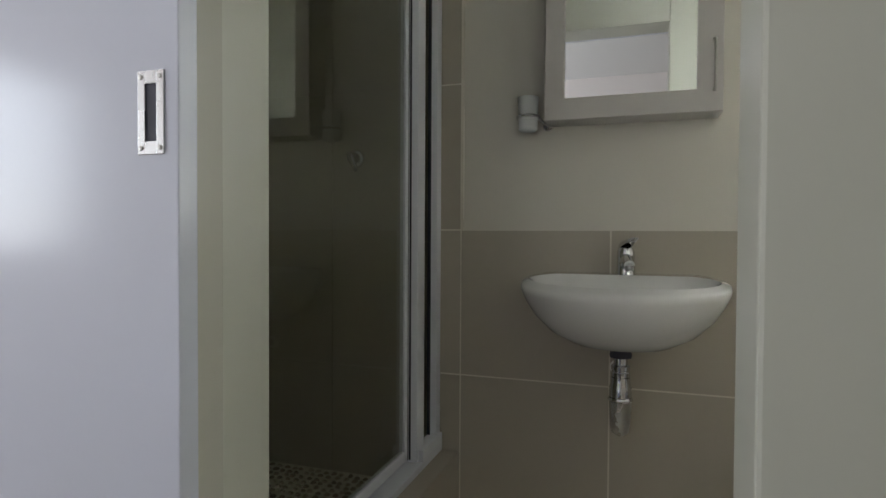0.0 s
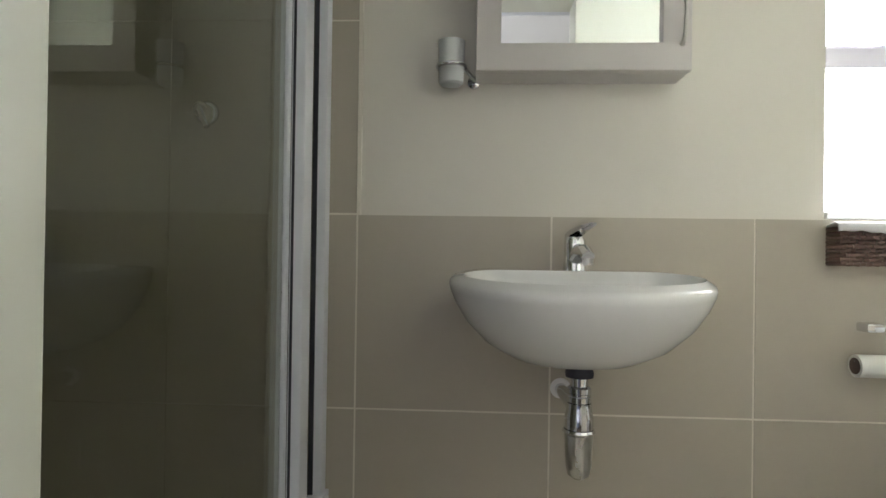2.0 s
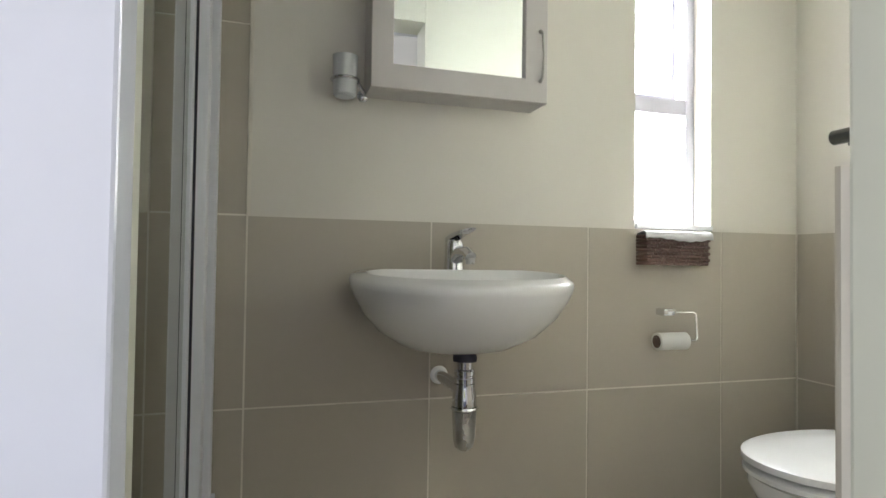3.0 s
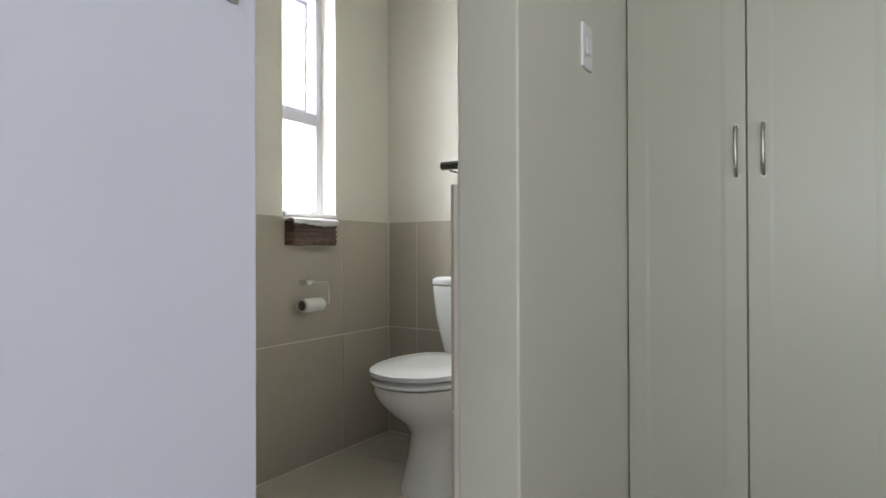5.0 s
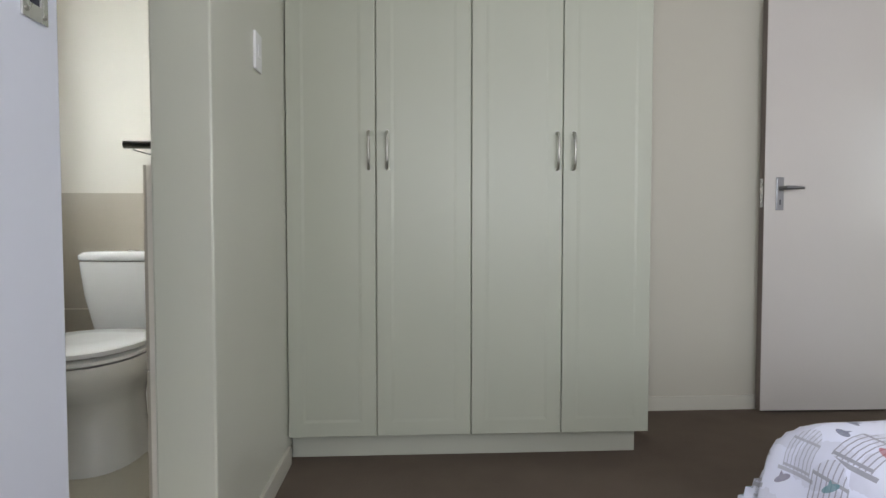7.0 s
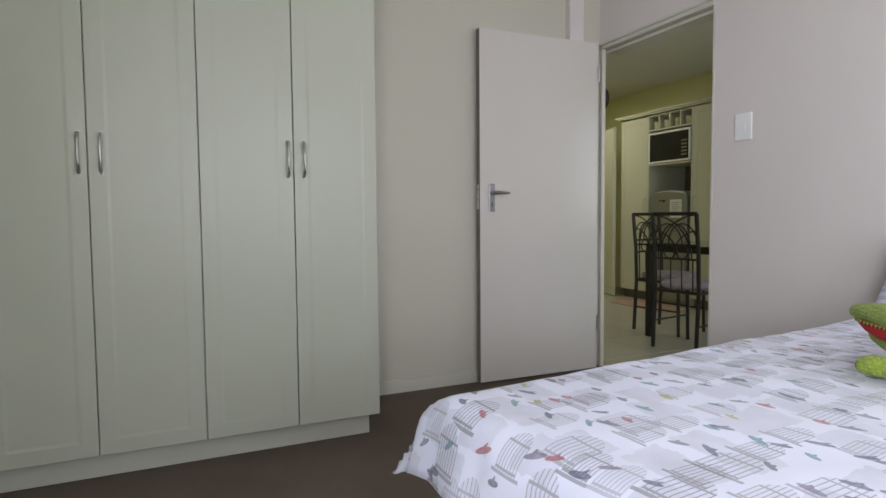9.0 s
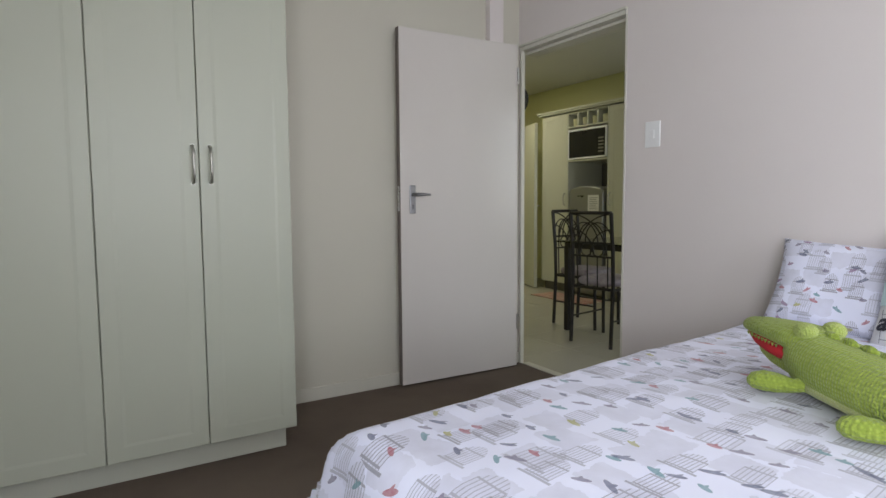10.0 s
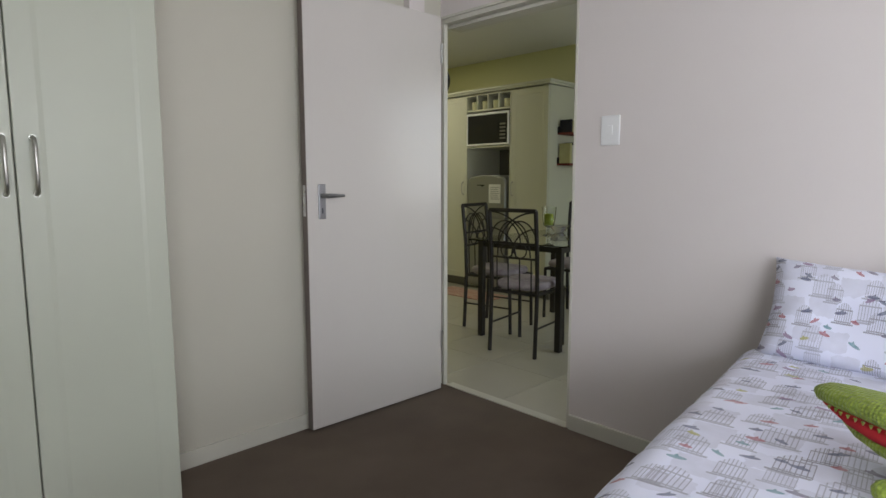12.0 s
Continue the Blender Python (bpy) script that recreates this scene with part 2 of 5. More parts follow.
WY0, WY1, WZ0, WZ1 = 1.708, 2.001, 1.075, 2.05
structure("wall_basin", boxes((BX - 0.2, BX, -0.62, WY0, 0, CEIL), (BX - 0.2, BX, WY1, TY + 0.12, 0, CEIL),
                              (BX - 0.2, BX, WY0, WY1, 0, WZ0), (BX - 0.2, BX, WY0, WY1, WZ1, CEIL)), M_BATHPAINT,
          "cream painted bathroom wall above taupe tiles")
structure("wall_toilet", boxes((BX, -0.148, TY, TY + 0.12, 0, CEIL)), M_BATHPAINT, "cream painted bathroom end wall above tiles")
structure("wall_shower", boxes((BX, 0.0, -0.62, -0.52, 0, CEIL)), M_BATHPAINT, "end wall of the shower")
PY0, PY1 = 0.488, 1.240
structure("wall_partition", boxes((-0.148, 0.0, PY1, BY + 0.1, 0, CEIL, 0.006), (-0.148, 0.0, PY0 - 0.12, PY1, 2.02, CEIL)), M_PARTITION,
          "glossy cream painted partition beside the bathroom doorway")
structure("wall_shower_return", boxes((-0.203, 0.0, PY0 - 0.12, PY0, 0, 2.02, 0.004), (-0.203, -0.148, PY0 - 0.12, PY0, 2.02, CEIL)), M_PARTITION, "cream painted return wall beside the shower")
# opening added behind the walker to let the side fill through
structure("wall_side", boxes(
                                      (-0.148, 0.0, -0.90, PY0 - 0.12, 0, CEIL), (-0.148, 0.0, -2.5, -2.30, 0, CEIL), (-0.148, 0.0, -2.30, -0.90, 0, 0.92),
                                      (-0.148, 0.0, -2.30, -0.90, 2.08, CEIL)), M_PARTITION, "cream painted bedroom wall with an added unseen opening for side light")
structure("wall_back", boxes((0.0, RX + 0.014, BY, BY + 0.1, 0, CEIL)), M_BACKWALL_SHADED, "cream bedroom wall with its shade put into the paint colour")
structure("wall_column", boxes((2.845, 2.95, 2.580, BY, 0.075, CEIL, 0.003)), M_WALL, "shallow painted pier behind the bedroom door")
OY0, OY1, OZ = 1.745, 2.600, 2.045
structure("wall_door", boxes((RX, RX + 0.12, -2.5, OY0, 0, CEIL), (RX, RX + 0.014, OY1, BY, 0, CEIL),
                             (RX, RX + 0.12, OY0, OY1, OZ, CEIL)), M_WALL, "pale pinkish cream wall with the bedroom doorway")
BW = (0.80, 2.40, 0.92, 2.08)
structure("wall_window", boxes((-0.148, BW[0], -2.62, -2.5, 0, CEIL), (BW[1], RX + 0.12, -2.62, -2.5, 0, CEIL),
                               (BW[0], BW[1], -2.62, -2.5, 0, BW[2]), (BW[0], BW[1], -2.62, -2.5, BW[3], CEIL)), M_WALL,
          "bedroom wall with the wide window")
structure("baseboard", boxes((1.43, RX, BY - 0.014, BY, 0, 0.072, 0.003)), M_TRIM, "cream painted skirting board on the back wall")
structure("baseboard.001", boxes((RX - 0.014, RX, -2.5, OY0 - 0.005, 0, 0.072, 0.003)), M_TRIM, "cream painted skirting board on the door wall")
structure("baseboard.002", boxes((0.0, 0.014, PY1 + 0.005, 2.05, 0, 0.072, 0.003)), M_TRIM, "cream painted skirting board on the partition")
structure("kitchen_wall", boxes((RX + 0.014, 7.2, 6.6, 6.7, 0, KCEIL), (6.05, 6.15, 0.2, 6.6, 0, KCEIL),
                                (RX + 0.12, 4.4, 0.1, 0.2, 0, KCEIL), (6.0, 6.15, 0.1, 0.2, 0, KCEIL), (4.4, 6.0, 0.1, 0.2, 0, 0.95),
                                (4.4, 6.0, 0.1, 0.2, 2.05, KCEIL), (RX - 0.106, RX + 0.014, BY + 0.1, 6.7, 0, KCEIL)), M_KITWALL, "yellow-green painted kitchen wall")

# ---- bathroom window and doors ----
wx = BX - 0.10
win = tagged(new("window_1"), "narrow white window with a top sash tilted open", "", "", "structure")
part("window_frame", boxes((wx - 0.03, wx + 0.02, WY0, WY0 + 0.035, WZ0, WZ1), (wx - 0.03, wx + 0.02, WY1 - 0.035, WY1, WZ0, WZ1),
                           (wx - 0.03, wx + 0.02, WY0 + 0.035, WY1 - 0.035, WZ0, WZ0 + 0.03), (wx - 0.03, wx + 0.02, WY0 + 0.035, WY1 - 0.035, WZ1 - 0.03, WZ1),
                           (wx - 0.03, wx + 0.02, WY0 + 0.035, WY1 - 0.035, 1.472, 1.527), bevel=0.003), M_WINFRAME_BACKLIT, win)
part("window_sill", boxes((wx + 0.02, BX + 0.012, WY0, WY1, WZ0 - 0.004, WZ0 + 0.012, 0.003)), M_PVC, win)
p1 = part("pane", boxes((wx - 0.006, wx - 0.002, WY0 + 0.035, WY1 - 0.035, WZ0 + 0.03, 1.472)), M_FROST, win)
bm = boxes((-0.012, 0.012, WY0 + 0.04, WY0 + 0.058, -0.497, 0), (-0.012, 0.012, WY1 - 0.058, WY1 - 0.04, -0.497, 0),
           (-0.012, 0.012, WY0 + 0.058, WY1 - 0.058, -0.497, -0.470), (-0.012, 0.012, WY0 + 0.058, WY1 - 0.058, -0.018, 0), bevel=0.002)
sash = part("sash", bm, M_WINFRAME_BACKLIT, win)
sash.matrix_world = pose(wx - 0.035, 0, 2.020, 0, 0.6, 0)
p2 = part("pane", boxes((-0.003, 0.003, WY0 + 0.058, WY1 - 0.058, -0.470, -0.018)), M_THIN, sash)
part("stay", tube(bmesh.new(), [(wx - 0.02, WY1 - 0.045, 1.60), (wx - 0.10, WY1 - 0.045, 1.68)], 0.004, 8), M_STEEL, win, smooth=50)
for p in (p1, p2):
    p.visible_shadow = False

bwin = tagged(new("window_2"), "wide white bedroom window", "", "", "structure")
part("window_frame", boxes((BW[0], BW[0] + 0.05, -2.60, -2.54, BW[2], BW[3]), (BW[1] - 0.05, BW[1], -2.60, -2.54, BW[2], BW[3]),
                           (BW[0] + 0.05, BW[1] - 0.05, -2.60, -2.54, BW[2], BW[2] + 0.05), (BW[0] + 0.05, BW[1] - 0.05, -2.60, -2.54, BW[3] - 0.05, BW[3]),
                           (1.575, 1.625, -2.60, -2.54, BW[2] + 0.05, BW[3] - 0.05), bevel=0.003), M_ALU, bwin)

# sliding door, pushed open along the bedroom side of the wall
sd = tagged(new("door_1"), "bluish white sliding door, pushed fully open", "", "", "structure")
SX, SY = 0.058, 0.529
part("leaf", boxes((SX - 0.036, SX, SY - 0.93, SY, 0.012, 2.03, 0.0025)), M_SLIDE, sd)
part("rail", boxes((0.002, 0.075, SY - 0.95, 1.45, 2.035, 2.105, 0.004)), M_ALU, sd)
pull = part("flush_pull", boxes((SX, SX + 0.003, 0.461, 0.4735, 1.158, 1.273), (SX, SX + 0.003, 0.4935, 0.506, 1.158, 1.273),
                                (SX, SX + 0.003, 0.4735, 0.4935, 1.158, 1.176), (SX, SX + 0.003, 0.4735, 0.4935, 1.255, 1.273), bevel=0.001), M_STEEL, sd, "satin steel flush pull")
part("recess", boxes((SX, SX + 0.0008, 0.4735, 0.4935, 1.176, 1.255)), M_SEAL, pull)
for y in (0.467, 0.500):
    for z in (1.167, 1.264):
        part("screw", lathe(bmesh.new(), [(0.0035, 0), (0.0035, 0.001), (0.002, 0.0018)], 12, (SX + 0.003, y, z), "X"), M_NICKEL, pull, smooth=40)

structure("door_jamb", boxes((-0.072, -0.002, PY0, PY0 + 0.006, 0.0, 2.02, 0.0015)), surface("jamb_enamel", (0.66, 0.65, 0.56), (0.63, 0.62, 0.53), 0.14, 0.06, 1.5, 75, 0.08, 0.0008), "glossy cream jamb lining beside the sliding door")

# hinged bedroom door, swung back towards the back wall
bd = tagged(new("door_2"), "cream painted flush bedroom door standing open", "", "", "structure")
bd.matrix_world = pose(3.026, 2.535, 0, 0, 0, 178.9)
part("leaf", boxes((0.0, 0.822, -0.040, 0.0, 0.012, 2.038, 0.002)), M_DOOR, bd)
lock = part("lock_plate", boxes((0.729, 0.767, 0.0, 0.007, 1.005, 1.165, 0.0035)), M_WORNSTEEL, bd, "satin steel lock plate")
part("lever", tube(bmesh.new(), [(0.748, 0.006, 1.112), (0.748, 0.036, 1.112), (0.742, 0.046, 1.112), (0.705, 0.049, 1.113), (0.655, 0.047, 1.112)],
                   [0.010, 0.010, 0.011, 0.009, 0.006], 12), M_WORNSTEEL, lock, smooth=50)
part("keyhole", boxes((0.745, 0.751, 0.007, 0.0076, 1.032, 1.056)), M_SEAL, lock)
part("lever", tube(bmesh.new(), [(0.741, -0.040, 1.112), (0.741, -0.050, 1.112), (0.64, -0.052, 1.108)], 0.008, 10), M_STEEL, bd, smooth=50)
# dark brown strip along the leaf's free edge
part("edge_strip", boxes((0.8225, 0.8245, -0.039, -0.001, 0.013, 2.037)), surface("brown_door_edge", (0.22, 0.18, 0.16), (0.15, 0.125, 0.11), 0.6, 0.1, 4, 90, 0.15, 0.001, stretch=(1, 1, 0.15)), bd, "dark brown strip on the door edge")
part("strike_edge", boxes((0.8245, 0.826, -0.030, -0.010, 1.02, 1.16)), M_STEEL, bd)
for z in (0.25, 1.80):
    part("hinge", lathe(bmesh.new(), [(0.007, 0), (0.007, 0.10)], 10, (0.0, 0.006, z)), M_STEEL, bd, smooth=40)
structure("door_frame", boxes((RX - 0.012, RX + 0.016, OY1 - 0.014, OY1 + 0.002, 0, OZ), (RX - 0.002, RX + 0.122, OY0 - 0.002, OY0 + 0.012, 0, OZ),
                              (RX - 0.012, RX + 0.13, OY0, OY1, OZ - 0.022, OZ + 0.002), (RX + 0.03, RX + 0.13, OY0, OY1, OZ - 0.042, OZ - 0.024), (RX - 0.018, RX, OY0 - 0.002, OY1 + 0.01, OZ + 0.003, OZ + 0.017), bevel=0.003), M_TRIM,
          "cream painted steel frame of the bedroom doorway")
structure("threshold", boxes((RX - 0.01, RX + 0.045, OY0 + 0.012, OY1 - 0.03, 0, 0.006, 0.002)), M_TRIM, "pale metal carpet strip in the doorway")


# ---- fitted wardrobe ----
def bow_handle(bm, x, y, z0, z1, out=0.03):
    h = z1 - z0
    pts = [(x, y, z0 + 0.012), (x, y - out * 0.55, z0 + 0.016), (x, y - out * 0.9, z0 + h * 0.24), (x, y - out, z0 + h * 0.5),
           (x, y - out * 0.9, z0 + h * 0.76), (x, y - out * 0.55, z1 - 0.016), (x, y, z1 - 0.012)]
    tube(bm, pts, [0.007, 0.0062, 0.0056, 0.0048, 0.0056, 0.0062, 0.007], 10)
    for z in (z0 + 0.012, z1 - 0.012):
        lathe(bm, [(0.008, 0), (0.008, 0.003)], 12, (x, y - 0.003, z), "Y")
    return bm


def shaker_door(bm, w, h, t=0.019, rail=0.055, deep=0.0014):
    """A slab with a shallow routed panel on its front (towards -y), its lower corner at the origin."""
    xs, zs = (0, rail, rail + 0.012, w - rail - 0.012, w - rail, w), (0, rail, rail + 0.012, h - rail - 0.012, h - rail, h)
    r = 0.002

    def ring(i, y):
        return [Vector((xs[i], y, zs[i])), Vector((xs[5 - i], y, zs[i])), Vector((xs[5 - i], y, zs[5 - i])), Vector((xs[i], y, zs[5 - i]))]

    def edge(o, y):
        return [Vector((o, y, o)), Vector((w - o, y, o)), Vector((w - o, y, h - o)), Vector((o, y, h - o))]
    return loft(bm, [edge(0, t), edge(0, r), edge(r, 0), ring(1, 0), ring(2, deep)])


def wardrobe():
    fy, z0, z1, ed = 2.045, 0.105, 2.44, (0.002, 0.345, 0.714, 1.073, 1.429)
    w = thing("wardrobe", "tall pale green-cream fitted wardrobe with four closed doors", "wardrobe")
    part("body", boxes((0.004, 1.427, fy + 0.022, BY - 0.002, z0, z1), bevel=0.001), M_CARCASS, w)
    part("plinth", boxes((0.004, 1.397, 2.112, 2.132, 0.002, z0 - 0.002, 0.001)), M_CARCASS, w)
    part("top_filler", boxes((0.004, 1.427, fy + 0.03, fy + 0.05, z1 + 0.003, CEIL - 0.002)), M_CARCASS, w)
    for i in range(4):
        a, b = ed[i] + 0.002, ed[i + 1] - 0.002
        d = part("door", shaker_door(bmesh.new(), b - a, z1 - z0), M_WARD, w)
        d.matrix_world = pose(a, fy, z0)
        hx = (0.318, 0.388, 1.050, 1.114)[i] - a
        part("handle", bow_handle(bmesh.new(), hx, 0.0, 1.135 - z0, 1.302 - z0), M_NICKEL, d, "brushed nickel bow handle", smooth=50)
    return w


wardrobe()


# ---- bed ----
def cloth_point(a, b, hx, hy, top, hem, seed):
    """A point of the cover: a, b from the middle of the bed, past hx and hy it bends down."""
    def fold(v, h):
        o = abs(v) - h
        if o <= 0:
            return v, 0.0
        r = 0.075
        q = min(o / r, math.pi / 2)
        out, down = r * math.sin(q), r * (1 - math.cos(q))
        if o > r * math.pi / 2:
            rest = o - r * math.pi / 2
            out += rest * 0.22
            down += rest * 0.97
        return math.copysign(h + out, v), down
    x, dx = fold(a, hx)
    y, dy = fold(b, hy)
    d = max(dx, dy) + 0.12 * min(dx, dy)
    z = top - min(d, hem)
    if dx > 0.08 and dy > 0.08:
        k = min(1.0, (min(dx, dy) - 0.08) * 9)
        x += math.copysign(0.022 * k, a)
        y += math.copysign(0.022 * k, b)
    p = Vector((a * 3.1 + seed, b * 3.1, 0.3))
    n = noise.noise(p) * 0.008 + noise.noise(p * 3.3) * 0.0035
    w = min(1.0, d * 6)
    f = math.sin(a * 23 + 2 * noise.noise(Vector((a * 4, 0, seed)))) if dy >= dx else math.sin(b * 21 + 2 * noise.noise(Vector((b * 4, 3, seed))))
    if dy >= dx:
        y += math.copysign(w * 0.013 * f, b)
    else:
        x += math.copysign(w * 0.013 * f, a)
    return Vector((x, y, z + n))


BTOP = 0.605
BEDM = pose(2.232, 0.168, 0, 0, 0, 6)
bed = thing("bed", "low double bed base with a mattress, head against the wall", "bed", (2.232, 0.168, 0), 6)
part("base", boxes((-0.985, 0.80, -0.625, 0.625, 0.10, 0.40, 0.02)), surface("base_fabric", (0.16, 0.17, 0.24), (0.12, 0.13, 0.19), 0.9, 0.05, 3, 300, 0.4, 0.002), bed, "slate blue fabric bed base")
part("mattress", boxes((-0.97, 0.80, -0.61, 0.61, 0.402, 0.585, 0.05)), M_PAPER, bed, smooth=60)
for x in (-0.80, 0.68):
    for y in (-0.52, 0.52):
        part("leg", lathe(bmesh.new(), [(0.022, 0.002), (0.03, 0.10)], 14, (x, y, 0)), M_BLACK, bed, smooth=40)


# printed cotton: bird cages in grey, small birds in several colours
def cloth_print(name, scale):
    m, nt, p = nodes_of(name)
    tc = nt.nodes.new("ShaderNodeUVMap")
    tc.uv_map = "cloth"
    co = tc.outputs[0]
    fine = noise_tex(nt, coords(nt), 600, 2)
    base = mix_rgb(nt, noise_tex(nt, co, 5, 3), (0.84, 0.855, 1.0), (0.79, 0.805, 0.96))

    def cells(size, shift, squash):
        mp = nt.nodes.new("ShaderNodeMapping")
        mp.inputs["Location"].default_value = (*shift, 0)
        mp.inputs["Scale"].default_value = (scale / size, scale / (size * squash), 1)
        nt.links.new(co, mp.inputs[0])
        v = nt.nodes.new("ShaderNodeTexVoronoi")
        v.voronoi_dimensions = "2D"
        v.inputs["Scale"].default_value, v.inputs["Randomness"].default_value = 1.0, 0.72
        nt.links.new(mp.outputs[0], v.inputs["Vector"])
        d = nt.nodes.new("ShaderNodeVectorMath")
        d.operation = "SUBTRACT"
        nt.links.new(mp.outputs[0], d.inputs[0])
        nt.links.new(v.outputs["Position"], d.inputs[1])
        s = nt.nodes.new("ShaderNodeSeparateXYZ")
        nt.links.new(d.outputs[0], s.inputs[0])
        c = nt.nodes.new("ShaderNodeSeparateColor")
        nt.links.new(v.outputs["Color"], c.inputs[0])
        return s.outputs[0], s.outputs[1], c.outputs[0], c.outputs[1], c.outputs[2]

    def lt(a, b):
        return math_node(nt, "LESS_THAN", a, b)

    def mul(*v):
        r = v[0]
        for q in v[1:]:
            r = math_node(nt, "MULTIPLY", r, q)
        return r

    def sq(v):
        return math_node(nt, "MULTIPLY", v, v)

    # soft grey washes
    x, y, r1, r2, r3 = cells(0.115, (0.3, 0.1), 1.05)
    wob = math_node(nt, "MULTIPLY_ADD", noise_tex(nt, co, 38 * scale, 2), 0.24, -0.12)
    blob = mul(lt(math_node(nt, "ABSOLUTE", math_node(nt, "ADD", x, wob)), 0.40), lt(math_node(nt, "ABSOLUTE", math_node(nt, "ADD", y, wob)), 0.34), lt(r1, 0.90))
    streak = math_node(nt, "MULTIPLY_ADD", noise_tex(nt, co, 16 * scale, 4), 0.62, -0.02)
    col = mix_rgb(nt, mul(blob, streak), base, (0.46, 0.45, 0.53))
    # line-drawn cages, in two layers
    for size, shift, tall, share in ((0.115, (0.82, 0.47), 1.25, 0.88), (0.150, (0.37, 0.91), 1.15, 0.80)):
        x, y, r1, r2, r3 = cells(size, shift, tall)
        ax = math_node(nt, "ABSOLUTE", x)
        dome = math_node(nt, "MULTIPLY_ADD", sq(x), -3.2, 0.30)
        inside = mul(lt(ax, 0.24), lt(y, dome), math_node(nt, "GREATER_THAN", y, -0.26), lt(r2, share))
        bars = lt(math_node(nt, "ABSOLUTE", math_node(nt, "SUBTRACT", math_node(nt, "FRACT", math_node(nt, "MULTIPLY", x, 15.0)), 0.5)), 0.12)
        rims = lt(math_node(nt, "ABSOLUTE", math_node(nt, "SUBTRACT", math_node(nt, "ABSOLUTE", math_node(nt, "ADD", y, 0.06)), 0.17)), 0.016)
        foot = mul(lt(math_node(nt, "ABSOLUTE", math_node(nt, "ADD", y, 0.285)), 0.022), lt(ax, 0.32), lt(r2, share))
        ink = math_node(nt, "MAXIMUM", mul(inside, math_node(nt, "MAXIMUM", bars, rims)), foot)
        col = mix_rgb(nt, mul(inside, 0.16), col, (0.42, 0.41, 0.48))
        col = mix_rgb(nt, mul(ink, math_node(nt, "MULTIPLY_ADD", r1, 0.45, 0.35)), col, (0.25, 0.24, 0.29))
    # birds, in two layers: a leaning body and a wing
    tints = ((0.0, (0.10, 0.11, 0.20)), (0.30, (0.40, 0.10, 0.13)), (0.44, (0.12, 0.28, 0.33)), (0.58, (0.20, 0.17, 0.26)), (0.78, (0.42, 0.40, 0.10)), (0.88, (0.28, 0.16, 0.30)))
    for size, shift, tall, share in ((0.088, (0.13, 0.71), 1.1, 0.74), (0.118, (0.55, 0.22), 0.9, 0.72)):
        x, y, r1, r2, r3 = cells(size, shift, tall)
        lean = math_node(nt, "MULTIPLY_ADD", r1, 1.2, -0.6)
        yb = math_node(nt, "SUBTRACT", y, math_node(nt, "MULTIPLY", x, lean))
        body = lt(math_node(nt, "ADD", math_node(nt, "MULTIPLY", sq(x), 34.0), math_node(nt, "MULTIPLY", sq(yb), 230.0)), 1.0)
        xw = math_node(nt, "ADD", x, math_node(nt, "MULTIPLY", yb, math_node(nt, "MULTIPLY_ADD", r3, 1.6, -0.8)))
        wing = mul(lt(math_node(nt, "ABSOLUTE", math_node(nt, "ADD", xw, 0.02)), math_node(nt, "MULTIPLY_ADD", yb, -0.48, 0.075)), math_node(nt, "GREATER_THAN", yb, -0.01), lt(yb, 0.14))
        bird = mul(math_node(nt, "MAXIMUM", body, wing), lt(r2, share))
        cr = nt.nodes.new("ShaderNodeValToRGB")
        cr.color_ramp.interpolation = "CONSTANT"
        cr.color_ramp.elements[0].color = (*tints[0][1], 1)
        cr.color_ramp.elements[1].position, cr.color_ramp.elements[1].color = tints[1][0], (*tints[1][1], 1)
        for q, c in tints[2:]:
            cr.color_ramp.elements.new(q).color = (*c, 1)
        nt.links.new(r3, cr.inputs[0])
        col = mix_rgb(nt, mul(bird, math_node(nt, "MULTIPLY_ADD", noise_tex(nt, co, 60 * scale, 2), 0.5, 0.52)), col, cr.outputs[0])
    nt.links.new(col, p.inputs["Base Color"])
    p.inputs["Roughness"].default_value = 0.85
    p.inputs["Sheen Weight"].default_value = 0.15
    bump(nt, p, fine, 0.25, 0.001)
    return m


M_PRINT = cloth_print("bird_print_cotton", 1.0)


def with_uv(bm, uvs):
    lay = bm.loops.layers.uv.new("cloth")
    for f in bm.faces:
        for l in f.loops:
            l[lay].uv = uvs[l.vert.index]
    return bm


def bedspread():
    hx, hy, over = 0.99, 0.625, 0.205
    nx, ny = 110, 96
    bm, uvs = bmesh.new(), []
    grid = []
    for i in range(nx + 1):
        a = -hx - over + (2 * hx + over - 0.20) * i / nx
        row = []
        for j in range(ny + 1):
            b = -hy - over + (2 * hy + 2 * over) * j / ny
            row.append(bm.verts.new(cloth_point(a, b, hx, hy, BTOP, 0.38, 1.7)))
            uvs.append((-b, a))
        grid.append(row)
    for i in range(nx):
        for j in range(ny):
            bm.faces.new((grid[i][j], grid[i + 1][j], grid[i + 1][j + 1], grid[i][j + 1]))
    bm.verts.index_update()
    with_uv(bm, uvs)
    ob = single("bedspread", bm, M_PRINT, "white cotton bedspread printed with grey bird cages and small birds", "bedspread", smooth=75)
    md = ob.modifiers.new("thickness", "SOLIDIFY")
    md.thickness, md.offset = 0.006, -1
    ob.matrix_world = BEDM
    return ob


bedspread()


